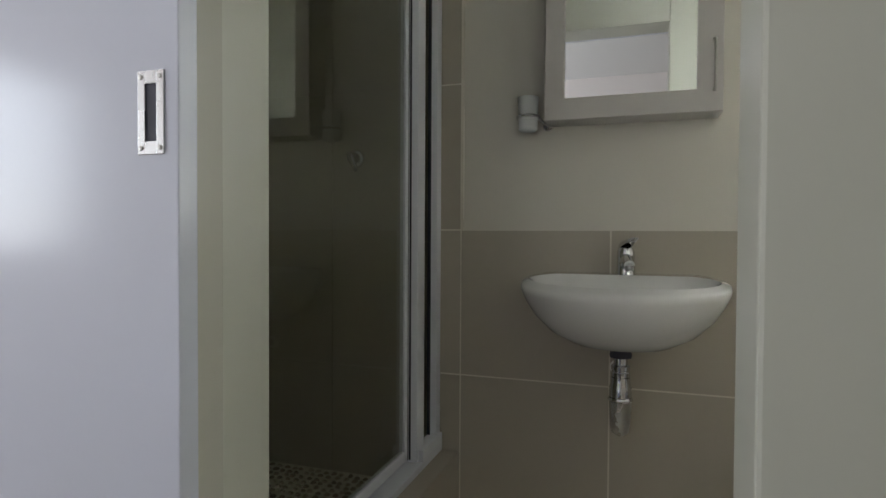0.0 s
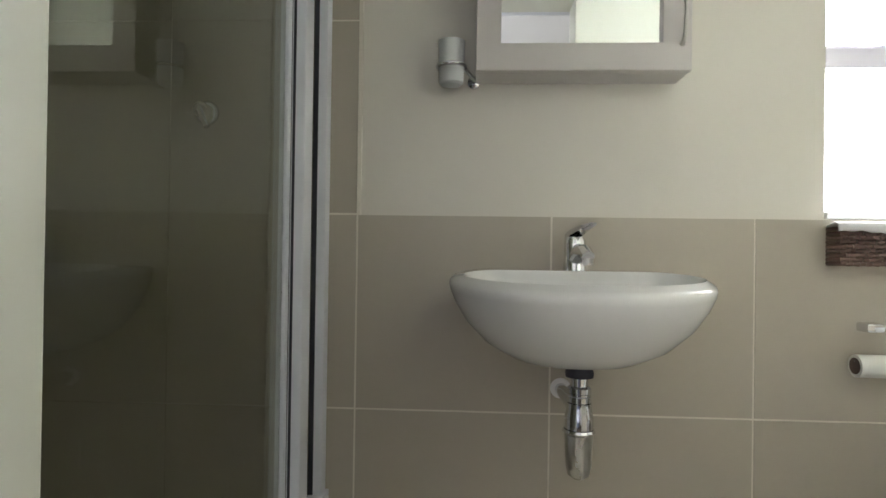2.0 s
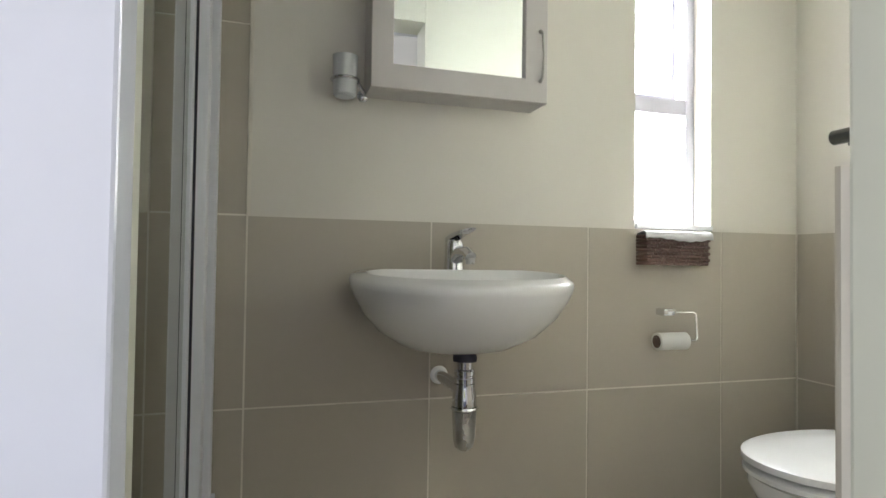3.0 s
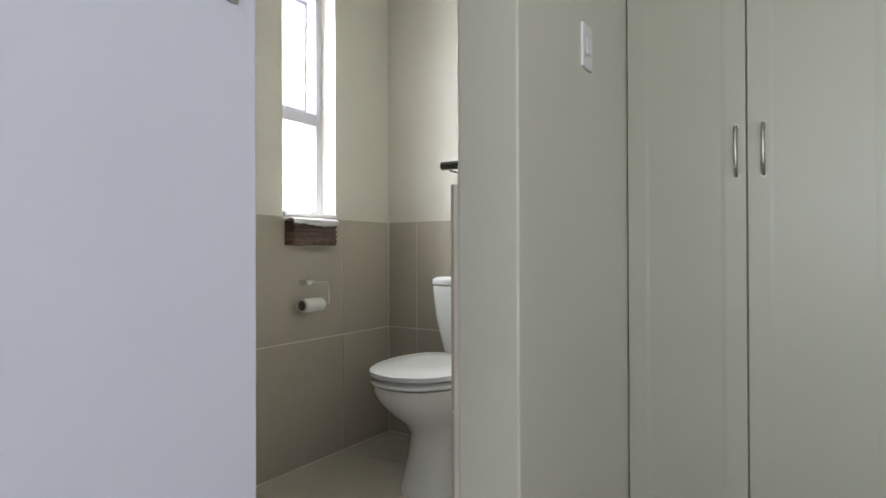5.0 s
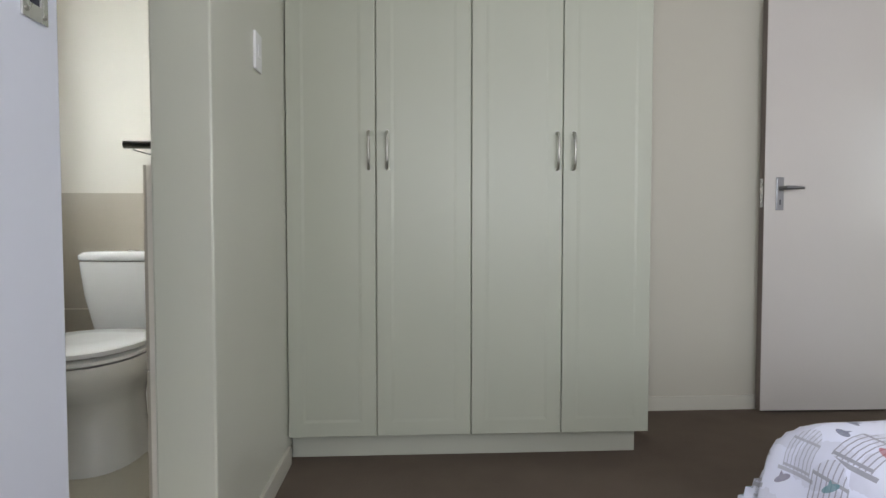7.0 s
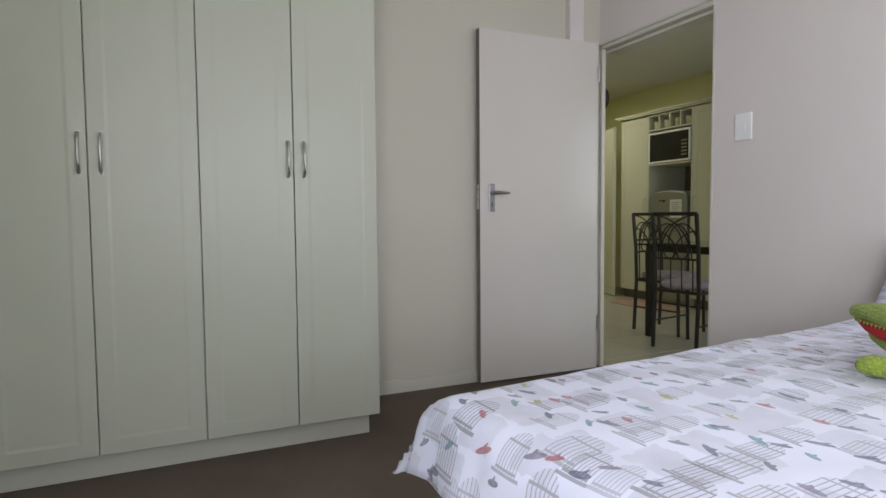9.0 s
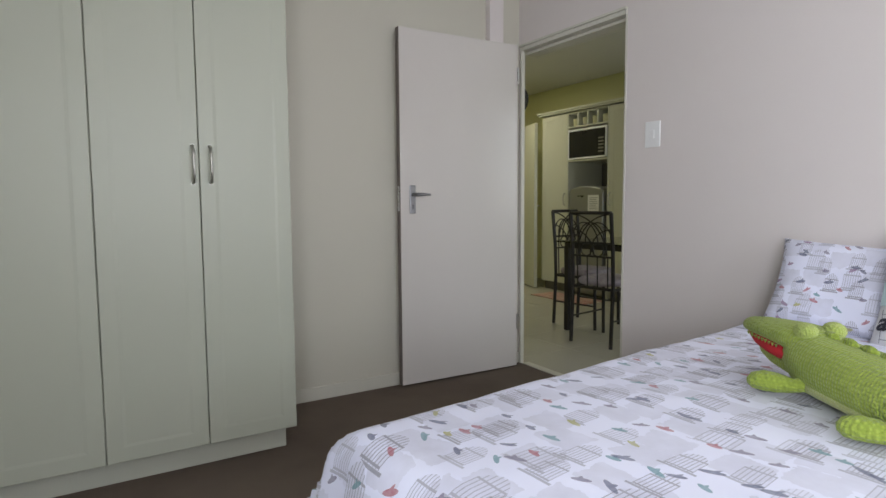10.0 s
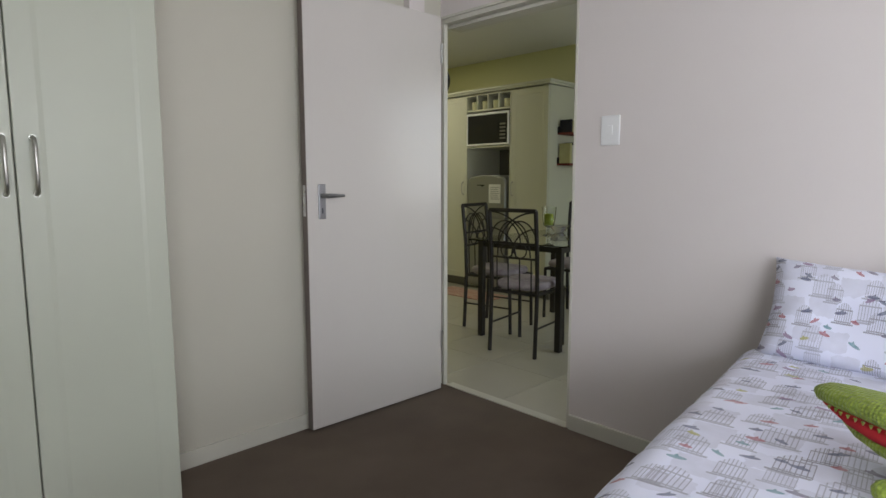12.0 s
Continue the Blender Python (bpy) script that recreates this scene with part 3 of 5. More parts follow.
def pillow_mesh(w, h, t, seed=0.0, corner=0.03, n=26, print_size=1.0):
    """A filled pillow lying in the x-z plane, bulging along y, with pointed corners."""
    bm, uvs = bmesh.new(), []
    sides = []
    for s in (-1, 1):
        g = []
        for i in range(n + 1):
            row = []
            for j in range(n + 1):
                u, v = 2 * i / n - 1, 2 * j / n - 1
                e = max(0.0, (1 - u ** 4) * (1 - v ** 4)) ** 0.42
                pinch_x, pinch_z = 1 - 0.06 * (1 - v * v), 1 - 0.06 * (1 - u * u)
                nn = noise.noise(Vector((u * 2.2 + seed, v * 2.2, s))) * 0.012 * e
                row.append(bm.verts.new((u * w / 2 / 1.0 * (pinch_x), s * (t / 2 * e + 0.003) + nn, v * h / 2 * pinch_z)))
                uvs.append(((u * w / 2 + seed) * print_size, v * h / 2 * print_size))
            g.append(row)
        sides.append(g)
    for s, g in enumerate(sides):
        for i in range(n):
            for j in range(n):
                q = (g[i][j], g[i + 1][j], g[i + 1][j + 1], g[i][j + 1])
                bm.faces.new(q if s else q[::-1])
    A, B = sides
    rim = [(i, 0) for i in range(n)] + [(n, j) for j in range(n)] + [(n - i, n) for i in range(n)] + [(0, n - j) for j in range(n)]
    for k, (i, j) in enumerate(rim):
        i2, j2 = rim[(k + 1) % len(rim)]
        bm.faces.new((A[i][j], A[i2][j2], B[i2][j2], B[i][j]))
    bm.verts.index_update()
    return with_uv(bm, uvs)


pil = single("pillow", pillow_mesh(0.66, 0.350, 0.15, 3.1, print_size=1.22), M_PRINT, "plump bird-print pillow leaning against the wall", "pillow", smooth=70)
pil.matrix_world = Matrix.Translation((2.985, 0.555, 0.742)) @ pose(0, 0, 0, 0, 0, -90) @ pose(0, 0, 0, -22, 2.0, 0)


# ---- shower ----
SG = 0.442
structure("shower_kerb", boxes((BX + 0.008, -0.203, 0.356, 0.537, BZ - 0.004, BZ + 0.238, 0.004)), M_TILE, "taupe tiled shower kerb")
structure("shower_floor", boxes((BX + 0.008, -0.02, -0.52, 0.36, -0.004, BZ + 0.105)), M_GROUT, "raised shower floor under a pebble mosaic")
sc = thing("shower_screen", "white framed glass shower screen standing on the kerb", "shower screen", (0, 0, BZ))
part("sill_rail", boxes((BX + 0.01, -0.205, SG - 0.03, SG + 0.035, 0.2385, 0.262, 0.003), (BX + 0.01, -1.03, SG - 0.008, SG + 0.035, 0.262, 0.30, 0.003)), M_ALU, sc)
part("head_rail", boxes((BX + 0.01, -0.205, SG - 0.03, SG + 0.035, 2.02, 2.06, 0.003)), M_ALU, sc)
part("wall_post", boxes((BX + 0.009, BX + 0.052, SG - 0.014, SG + 0.026, 0.262, 2.02, 0.003)), M_ALU, sc)
part("mullion", boxes((-1.082, -1.018, SG - 0.030, SG + 0.018, 0.262, 2.02, 0.004), (-1.090, -1.082, SG - 0.016, SG + 0.002, 0.262, 2.02, 0.002)), M_ALU, sc)
part("gasket", boxes((-1.016, -1.010, SG - 0.030, SG - 0.012, 0.27, 2.01), (-1.020, -1.0175, SG - 0.010, SG - 0.004, 0.27, 2.01), (BX + 0.052, BX + 0.055, SG - 0.012, SG + 0.004, 0.30, 2.01)), M_SEAL, sc)
dr = part("door", boxes((-1.008, -0.985, SG - 0.034, SG - 0.010, 0.272, 2.012),
                        (-0.985, -0.205, SG - 0.034, SG - 0.010, 0.272, 0.305), (-0.985, -0.205, SG - 0.034, SG - 0.010, 1.98, 2.012), bevel=0.003), M_ALU, sc)
g1 = part("pane", boxes((-0.985, -0.205, SG - 0.024, SG - 0.018, 0.305, 1.98)), M_SHOWERGLASS, dr)
g2 = part("pane", boxes((BX + 0.054, -1.084, SG - 0.012, SG - 0.006, 0.30, 2.02)), M_SHOWERGLASS, sc)
for g in (g1, g2):
    g.visible_shadow = False
mix = thing("shower_mixer", "round chrome shower mixer on the tiles", "tap", (BX + 0.010, 0.138, 1.330))
part("rosette", lathe(bmesh.new(), [(0.0, 0.0), (0.032, 0.0), (0.032, 0.004), (0.026, 0.012), (0.020, 0.016), (0.019, 0.045), (0.0, 0.047)], 28, axis="X"), M_CHROME, mix, smooth=40)
part("lever", tube(bmesh.new(), [(0.036, 0, 0), (0.052, 0.01, -0.010), (0.066, 0.03, -0.050)], [0.016, 0.012, 0.008], 10), M_CHROME, mix, smooth=50)


# ---- bathroom fixtures ----
def oval(cx, cy, rx, ry, z, n=40, power=2.0):
    pts = []
    for k in range(n):
        a = k * math.tau / n
        c, s = math.cos(a), math.sin(a)
        pts.append(Vector((cx + rx * math.copysign(abs(c) ** (2 / power), c), cy + ry * math.copysign(abs(s) ** (2 / power), s), z)))
    return pts


def basin_ring(front, half, z, back=0.0, tilt=0.0, n=48):
    """A D-shaped outline: flat at the wall (x = back), rounded to the front."""
    pts = []
    for k in range(n):
        a = -math.pi + k * math.tau / n
        c, s = math.cos(a), math.sin(a)
        cx = back + (front - back) * 0.40
        x = cx + (front - cx) * c if c > 0 else cx + (cx - back) * max(-1.0, 1.25 * c)
        y = half * math.copysign(abs(s) ** 0.82, s) if c > 0 else half * math.copysign(abs(s) ** 0.5, s) * (1 - 0.07 * abs(c) ** 2)
        pts.append(Vector((x, y, z - tilt * (x - back))))
    return pts


basin = thing("wash_basin", "white ceramic wall-hung wash basin", "wash basin", (BX + 0.009, 1.074, BZ))
bm = bmesh.new()
T = 0.075
outer = [(0.14, 0.052, 0.658, 0.05), (0.195, 0.100, 0.664, 0.03), (0.258, 0.156, 0.686, 0.01), (0.322, 0.212, 0.726, 0.0), (0.369, 0.253, 0.774, 0.0),
         (0.396, 0.277, 0.818, 0.0), (0.407, 0.287, 0.845, 0.0), (0.408, 0.289, 0.858, 0.0), (0.403, 0.286, 0.866, 0.0), (0.393, 0.279, 0.871, 0.0)]
rings = [basin_ring(f, h, z, b, T if z > 0.70 else T * (z - 0.62) / 0.08) for f, h, z, b in outer]
inner = [(0.368, 0.256, 0.871, 0.108), (0.358, 0.247, 0.862, 0.113), (0.335, 0.225, 0.80, 0.125), (0.28, 0.15, 0.755, 0.15), (0.23, 0.05, 0.742, 0.185)]
rings += [basin_ring(f, h, z, b, T) for f, h, z, b in inner]
part("bowl", loft(bm, rings), M_CERAMIC, basin, smooth=50)
for y in (-0.13, 0.13):
    part("soap_ledge", boxes((0.03, 0.06, y - 0.07, y + 0.07, 0.865, 0.868, 0.001)), M_CERAMIC, basin)
part("waste", lathe(bmesh.new(), [(0.0, 0.727), (0.022, 0.727), (0.022, 0.730), (0.0, 0.731)], 20, (0.215, 0, 0)), M_CHROME, basin, smooth=40)
for y in (-0.125, 0.10):
    part("bolt", tube(bmesh.new(), [(0.03, y, 0.690), (0.10, y, 0.700)], 0.010, 10), M_STEEL, basin, smooth=40)
tap = thing("basin_tap", "chrome single-lever mixer tap on the basin", "tap", (BX + 0.075, 1.083, BZ + 0.862))
part("body", lathe(bmesh.new(), [(0.031, 0), (0.031, 0.006), (0.028, 0.012), (0.0255, 0.052), (0.0265, 0.062), (0.0255, 0.080), (0.020, 0.090), (0.006, 0.093)], 28), M_CHROME, tap, smooth=40)
part("spout", tube(bmesh.new(), [(0.004, 0.0, 0.034), (0.045, 0.004, 0.056), (0.085, 0.009, 0.054), (0.104, 0.012, 0.042)], [0.020, 0.018, 0.0155, 0.0150], 16), M_CHROME, tap, smooth=50)
part("aerator", lathe(bmesh.new(), [(0.0, -0.012), (0.0115, -0.012), (0.0125, -0.006), (0.0125, 0.004)], 18, (0.100, 0.012, 0.036)), M_STEEL, tap, smooth=40)
lv = loft(bmesh.new(), [[Vector((x + a, y + b, z + c)) for a, b, c in ((-0.002, -w, -h), (-0.002, w, -h), (0.002, w, h), (0.002, -w, h))]
                        for x, y, z, w, h in ((-0.014, -0.006, 0.090, 0.016, 0.006), (0.010, 0.002, 0.100, 0.016, 0.007), (0.040, 0.014, 0.110, 0.012, 0.005), (0.074, 0.028, 0.118, 0.008, 0.003))])
part("lever", lv, M_CHROME, tap, smooth=60)
trap = thing("bottle_trap", "chrome bottle trap under the wash basin", "trap", (BX + 0.20, 1.075, BZ))
part("collar", lathe(bmesh.new(), [(0.030, 0.642), (0.031, 0.652), (0.026, 0.664)], 24), M_SEAL, trap, "dark rubber collar", smooth=40)
part("tail_pipe", lathe(bmesh.new(), [(0.019, 0.585), (0.019, 0.640), (0.026, 0.641), (0.026, 0.648)], 24), M_CHROME, trap, smooth=40)
part("nut", lathe(bmesh.new(), [(0.026, 0.588), (0.026, 0.600), (0.024, 0.602), (0.024, 0.606), (0.026, 0.608), (0.026, 0.618), (0.021, 0.622)], 24), M_CHROME, trap, smooth=40)
part("cap", lathe(bmesh.new(), [(0.031, 0.530), (0.031, 0.556), (0.027, 0.572), (0.027, 0.586)], 28), M_CHROME, trap, smooth=40)
part("ring", lathe(bmesh.new(), [(0.033, 0.520), (0.036, 0.524), (0.033, 0.529)], 28), M_CHROME, trap, smooth=40)
part("bottle", lathe(bmesh.new(), [(0.012, 0.420), (0.023, 0.428), (0.028, 0.448), (0.031, 0.518)], 28), M_STEEL, trap, smooth=40)
part("wall_pipe", tube(bmesh.new(), [(-0.02, 0, 0.560), (-0.10, -0.008, 0.570), (-0.189, -0.012, 0.572)], 0.016, 14), M_CHROME, trap, smooth=50)
part("wall_flange", lathe(bmesh.new(), [(0.0, 0.0), (0.026, 0.0), (0.023, 0.006), (0.017, 0.010)], 24, (-0.190, -0.012, 0.572), "X"), M_PVC, trap, smooth=40)

# mirror cabinet
mc = thing("mirror_cabinet", "grey-white wooden wall cabinet with a mirror door", "cabinet", (BX, 1.090, BZ))
part("body", boxes((0.002, 0.092, -0.251, 0.251, 1.342, 1.975, 0.003)), M_CABINET, mc)


def frame_ring(x, y0, y1, z0, z1):
    return [Vector((x, y0, z0)), Vector((x, y1, z0)), Vector((x, y1, z1)), Vector((x, y0, z1))]


fo, fi = (-0.251, 0.251, 1.342, 1.975), (-0.192, 0.183, 1.408, 1.909)
cd = part("door", loft(bmesh.new(), [frame_ring(0.094, *fi), frame_ring(0.094, *fo), frame_ring(0.112, *fo), frame_ring(0.114, -0.249, 0.249, 1.344, 1.973),
                                     frame_ring(0.114, -0.194, 0.185, 1.406, 1.911), frame_ring(0.111, *fi), frame_ring(0.094, *fi)], False, False), M_CABINET, mc)
part("mirror", boxes((0.095, 0.100, -0.194, 0.185, 1.406, 1.911)), M_MIRROR, cd)
bm = tube(bmesh.new(), [(0.114, 0.228, 1.402), (0.130, 0.228, 1.410), (0.138, 0.228, 1.470), (0.130, 0.228, 1.535), (0.114, 0.228, 1.545)], [0.006, 0.0045, 0.0035, 0.0045, 0.006], 10)
part("handle", bm, M_NICKEL, cd, "slim nickel bow handle", smooth=50)
tum = thing("tumbler_holder", "frosted glass tumbler in a chrome wall ring", "tumbler holder", (BX, 0.779, BZ))
part("tumbler", lathe(bmesh.new(), [(0.025, 1.322), (0.030, 1.327), (0.033, 1.430), (0.030, 1.430), (0.027, 1.336), (0.0, 1.334)], 28, (0.062, 0, 0)), M_FROSTCUP, tum, smooth=40)
ring = [(0.062 + 0.0345 * math.cos(k * math.tau / 28), 0.0345 * math.sin(k * math.tau / 28), 1.367) for k in range(28)]
part("ring", tube(bmesh.new(), ring, 0.0045, 8, closed=True), M_CHROME, tum, smooth=60)
part("arm", tube(bmesh.new(), [(0.060, 0.034, 1.362), (0.052, 0.046, 1.350), (0.030, 0.056, 1.345), (0.001, 0.056, 1.345)], 0.0055, 10), M_CHROME, tum, smooth=50)
part("flange", lathe(bmesh.new(), [(0.016, 0.001), (0.016, 0.006), (0.008, 0.012)], 20, (0, 0.056, 1.345), "X"), M_CHROME, tum, smooth=40)

# wicker basket on the wall under the window
M_WICKER = surface("dark_wicker", (0.20, 0.12, 0.095), (0.05, 0.028, 0.026), 0.38, 0.15, 14, 160, 0.3, 0.001, per_piece=0.4)
M_LINEN = surface("white_linen", (0.78, 0.77, 0.78), (0.70, 0.69, 0.71), 0.9, 0.05, 6, 260, 0.3, 0.001)
bk = thing("wicker_basket", "small dark wicker basket with a white cloth liner", "basket", (BX + 0.009, 1.826, 0.955))
BL, BD, BH = 0.238, 0.050, 0.094
part("inside", boxes((0.004, BD - 0.006, -BL / 2 + 0.006, BL / 2 - 0.006, 0.002, BH - 0.01)), M_WICKER, bk)
for r in range(9):
    z = 0.006 + r * BH / 9
    pts = [(0.002, -BL / 2 + 0.004, z)]
    n = 30
    pts += [(BD + (0.004 if (i + r) % 2 else -0.003), -BL / 2 + 0.006 + (BL - 0.012) * i / n, z + 0.0012 * math.sin(i * 2.1 + r)) for i in range(n + 1)]
    pts += [(0.002, BL / 2 - 0.004, z)]
    part("strand", tube(bmesh.new(), pts, 0.0056, 6), M_WICKER, bk, smooth=70)
for i in range(16):
    y = -BL / 2 + 0.008 + (BL - 0.016) * i / 15
    part("upright", tube(bmesh.new(), [(BD, y, 0.002), (BD, y, BH)], 0.003, 6), M_WICKER, bk, smooth=70)
bm, g = bmesh.new(), []
for i in range(41):
    y = -BL / 2 - 0.006 + (BL + 0.012) * i / 40
    dip = 0.005 * math.sin(i * 0.16 + 0.6) + 0.0015 * math.sin(i * 0.9)
    g.append([bm.verts.new((x, y, z)) for x, z in ((0.012, BH + 0.004), (BD - 0.004, BH + 0.014), (BD + 0.009, BH + 0.008), (BD + 0.012, BH - 0.014 + dip))])
for A, B in zip(g, g[1:]):
    for k in range(3):
        bm.faces.new((A[k], A[k + 1], B[k + 1], B[k]))
ln = part("liner", bm, M_LINEN, bk, "white cloth liner folded over the rim", smooth=80)
ln.modifiers.new("thickness", "SOLIDIFY").thickness = 0.003

# paper holder
ph = thing("paper_holder", "chrome wall holder for toilet paper", "paper holder", (BX + 0.009, 1.802, 0.808))
part("mount", boxes((0.0, 0.045, -0.022, 0.022, -0.011, 0.011, 0.006)), M_CHROME, ph, smooth=50)
part("wire", tube(bmesh.new(), [(0.040, 0.02, 0.0), (0.045, 0.085, 0.0), (0.050, 0.092, -0.006), (0.055, 0.092, -0.082), (0.055, 0.086, -0.088), (0.055, -0.052, -0.088), (0.054, -0.056, -0.075)],
                  0.0032, 8), M_CHROME, ph, smooth=60)
tr = thing("toilet_roll", "nearly used-up white toilet paper roll", "toilet roll", (BX + 0.064, 1.797, 0.720))
part("paper", lathe(bmesh.new(), [(0.020, -0.052), (0.027, -0.052), (0.027, 0.052), (0.020, 0.052)], 28, axis="Y"), M_PAPER, tr, smooth=40)
part("core", lathe(bmesh.new(), [(0.0195, -0.053), (0.0195, 0.053)], 24, axis="Y"), M_WICKER, tr, "brown cardboard core", smooth=40)


# ---- toilet ----
def toilet():
    t = thing("toilet", "white ceramic close-coupled toilet with its lid closed", "toilet", (-0.668, TY - 0.012, BZ))
    t.scale = (1, 1, 0.97)
    bm = bmesh.new()
    prof = [(0.002, 0.138, -0.560, -0.16), (0.02, 0.136, -0.556, -0.16), (0.12, 0.120, -0.520, -0.17), (0.20, 0.114, -0.512, -0.17), (0.245, 0.126, -0.555, -0.17),
            (0.29, 0.152, -0.620, -0.17), (0.335, 0.175, -0.665, -0.17), (0.372, 0.184, -0.685, -0.17), (0.388, 0.182, -0.683, -0.17)]
    rings = []
    for z, w, f, b in prof:
        z *= 1.066
        cy, ry = (f + b) / 2, (b - f) / 2
        pts = oval(0, cy, w, ry, z, 44, 2.25)
        for p in pts:
            if p.y > cy:
                p.x *= 1 + 0.10 * (p.y - cy) / ry
        rings.append(pts)
    part("bowl", loft(bm, rings), M_CERAMIC, t, smooth=50)
    part("outlet", tube(bmesh.new(), [(-0.02, -0.20, 0.20), (-0.10, -0.15, 0.19), (-0.13, -0.06, 0.14), (-0.13, -0.004, 0.12)], [0.06, 0.055, 0.05, 0.05], 18), M_CERAMIC, t, smooth=60)
    part("pedestal_back", boxes((-0.09, 0.09, -0.18, -0.02, 0.002, 0.41, 0.02)), M_CERAMIC, t, smooth=50)
    part("shelf", boxes((-0.165, 0.165, -0.215, -0.008, 0.36, 0.428, 0.015)), M_CERAMIC, t, smooth=50)
    for name, z0, z1, k in (("seat", 0.420, 0.440, 0.0), ("lid", 0.447, 0.472, -0.003)):
        rings = []
        for z, o in ((z0, 0.008), (z0 + 0.004, 0.0), (z1 - 0.006, 0.0), (z1, 0.010)):
            pts = oval(0, -0.435, 0.190 - o - k, 0.262 - o - k, z, 48, 2.2)
            for p in pts:
                if p.y > -0.28:
                    p.y = -0.28 + (p.y + 0.28) * 0.55
            rings.append(pts)
        if name == "lid":
            rings.append([Vector((p.x * 0.5, -0.40 + (p.y + 0.40) * 0.5, z1 + 0.004)) for p in rings[-1]])
        part(name, loft(bmesh.new(), rings), M_SEAT, t, smooth=50)
    for x in (-0.08, 0.08):
        part("hinge", tube(bmesh.new(), [(x - 0.02, -0.222, 0.455), (x + 0.02, -0.222, 0.455)], 0.010, 12), M_CHROME, t, smooth=50)
    rings = []
    for z, w, d in ((0.430, 0.144, 0.135), (0.45, 0.152, 0.142), (0.60, 0.178, 0.168), (0.735, 0.190, 0.180), (0.742, 0.188, 0.178)):
        rings.append([Vector((p.x, p.y, p.z)) for p in oval(0, -d / 2 - 0.006, w, d / 2, z, 44, 6.0)])
    part("cistern", loft(bmesh.new(), rings), M_CERAMIC, t, smooth=45)
    rings = []
    for z, w, d in ((0.746, 0.188, 0.178), (0.750, 0.196, 0.186), (0.768, 0.196, 0.186), (0.780, 0.180, 0.170), (0.784, 0.150, 0.14)):
        rings.append(oval(0, -0.184 / 2 - 0.006, w, d / 2, z, 44, 5.0))
    ld = part("cistern_lid", loft(bmesh.new(), rings), M_CERAMIC, t, smooth=45)
    part("flush_button", lathe(bmesh.new(), [(0.022, 0.784), (0.022, 0.788), (0.018, 0.790)], 24, (0, -0.098, 0)), M_CHROME, ld, smooth=40)
    return t


toilet()
rb = thing("towel_hook", "short dark steel towel bar on the partition", "towel bar", (-0.148, 1.368, 1.140))
part("bar", tube(bmesh.new(), [(-0.001, 0, 0), (-0.122, 0, 0)], 0.0105, 18), surface("dark_steel", (0.42, 0.42, 0.42), (0.32, 0.32, 0.32), 0.25, 0.1, 8, 120, 0.05, 0.0005, metal=1.0), rb, smooth=50)
part("flange", lathe(bmesh.new(), [(0.022, -0.006), (0.022, -0.001)], 24, axis="X"), M_CHROME, rb, smooth=40)
part("wire", tube(bmesh.new(), [(-0.10, 0, -0.013), (-0.06, 0, -0.024), (-0.02, 0, -0.030), (-0.002, 0, -0.030)], 0.002, 8), M_CHROME, rb, smooth=60)


def wall_switch(name, label, m, wide=0.07, tall=0.115):
    s = thing(name, label, "light switch")
    s.matrix_world = m
    part("plate", boxes((-wide / 2, wide / 2, -0.008, 0.0, -tall / 2, tall / 2, 0.003)), M_PVC, s)
    part("rocker", boxes((-0.012, 0.012, -0.0115, -0.008, -0.020, 0.020, 0.0015)), M_PVC, s)
    return s


wall_switch("light_switch", "white plastic light switch on the partition", pose(0.0, 1.652, 1.468, 0, 0, 90), 0.074, 0.116)
wall_switch("light_switch", "white plastic light switch beside the doorway", pose(RX, 1.570, 1.396, 0, 0, -90), 0.088, 0.126)


# ---- cushion and toy on the bed ----
M_CUSHION = surface("white_cushion", (0.76, 0.75, 0.76), (0.71, 0.70, 0.72), 0.88, 0.05, 5, 300, 0.3, 0.001)


def flat_mat(name, c):
    return surface(name, c, tuple(v * 0.86 for v in c), 0.9, 0.04, 14, 260, 0.2, 0.0008)


cu = thing("lettered_cushion", "white cushion with bright patches and dark hand lettering", "cushion")
CUM = Matrix.Translation((2.905, 0.270, 0.775)) @ pose(0, 0, 0, 0, 0, -90) @ pose(0, 0, 0, -20, 0, 0)
cu.matrix_world = CUM
part("cover", pillow_mesh(0.44, 0.40, 0.13, 8.0, n=20), M_CUSHION, cu, smooth=70)


def cushion_depth(x, z, w=0.44, h=0.40, t=0.13):
    u, v = max(-0.999, min(0.999, x / (w / 2))), max(-0.999, min(0.999, z / (h / 2)))
    return -(t / 2 * ((1 - u ** 4) * (1 - v ** 4)) ** 0.42) - 0.003


def on_cushion(bm, lift):
    """Lays a flat drawing in x-z onto the cushion's front."""
    for v in bm.verts:
        n = noise.noise(Vector((v.co.x / 0.22 * 2.2 + 8.0, v.co.z / 0.20 * 2.2, -1))) * 0.012
        v.co.y = cushion_depth(v.co.x, v.co.z) + n - lift
    return bm


def patch(x0, x1, z0, z1, wob=0.006, seed=0):
    bm, g = bmesh.new(), []
    for i in range(25):
        x = x0 + (x1 - x0) * i / 24
        row = []
        for j in range(9):
            z = z0 + (z1 - z0) * j / 8
            e = wob * noise.noise(Vector((x * 30, j * 0.8, seed))) * (1 if j in (0, 8) else 0)
            row.append(bm.verts.new((x, 0, z + e)))
        g.append(row)
    for A, B in zip(g, g[1:]):
        for k in range(8):
            bm.faces.new((A[k], A[k + 1], B[k + 1], B[k]))
    return bm


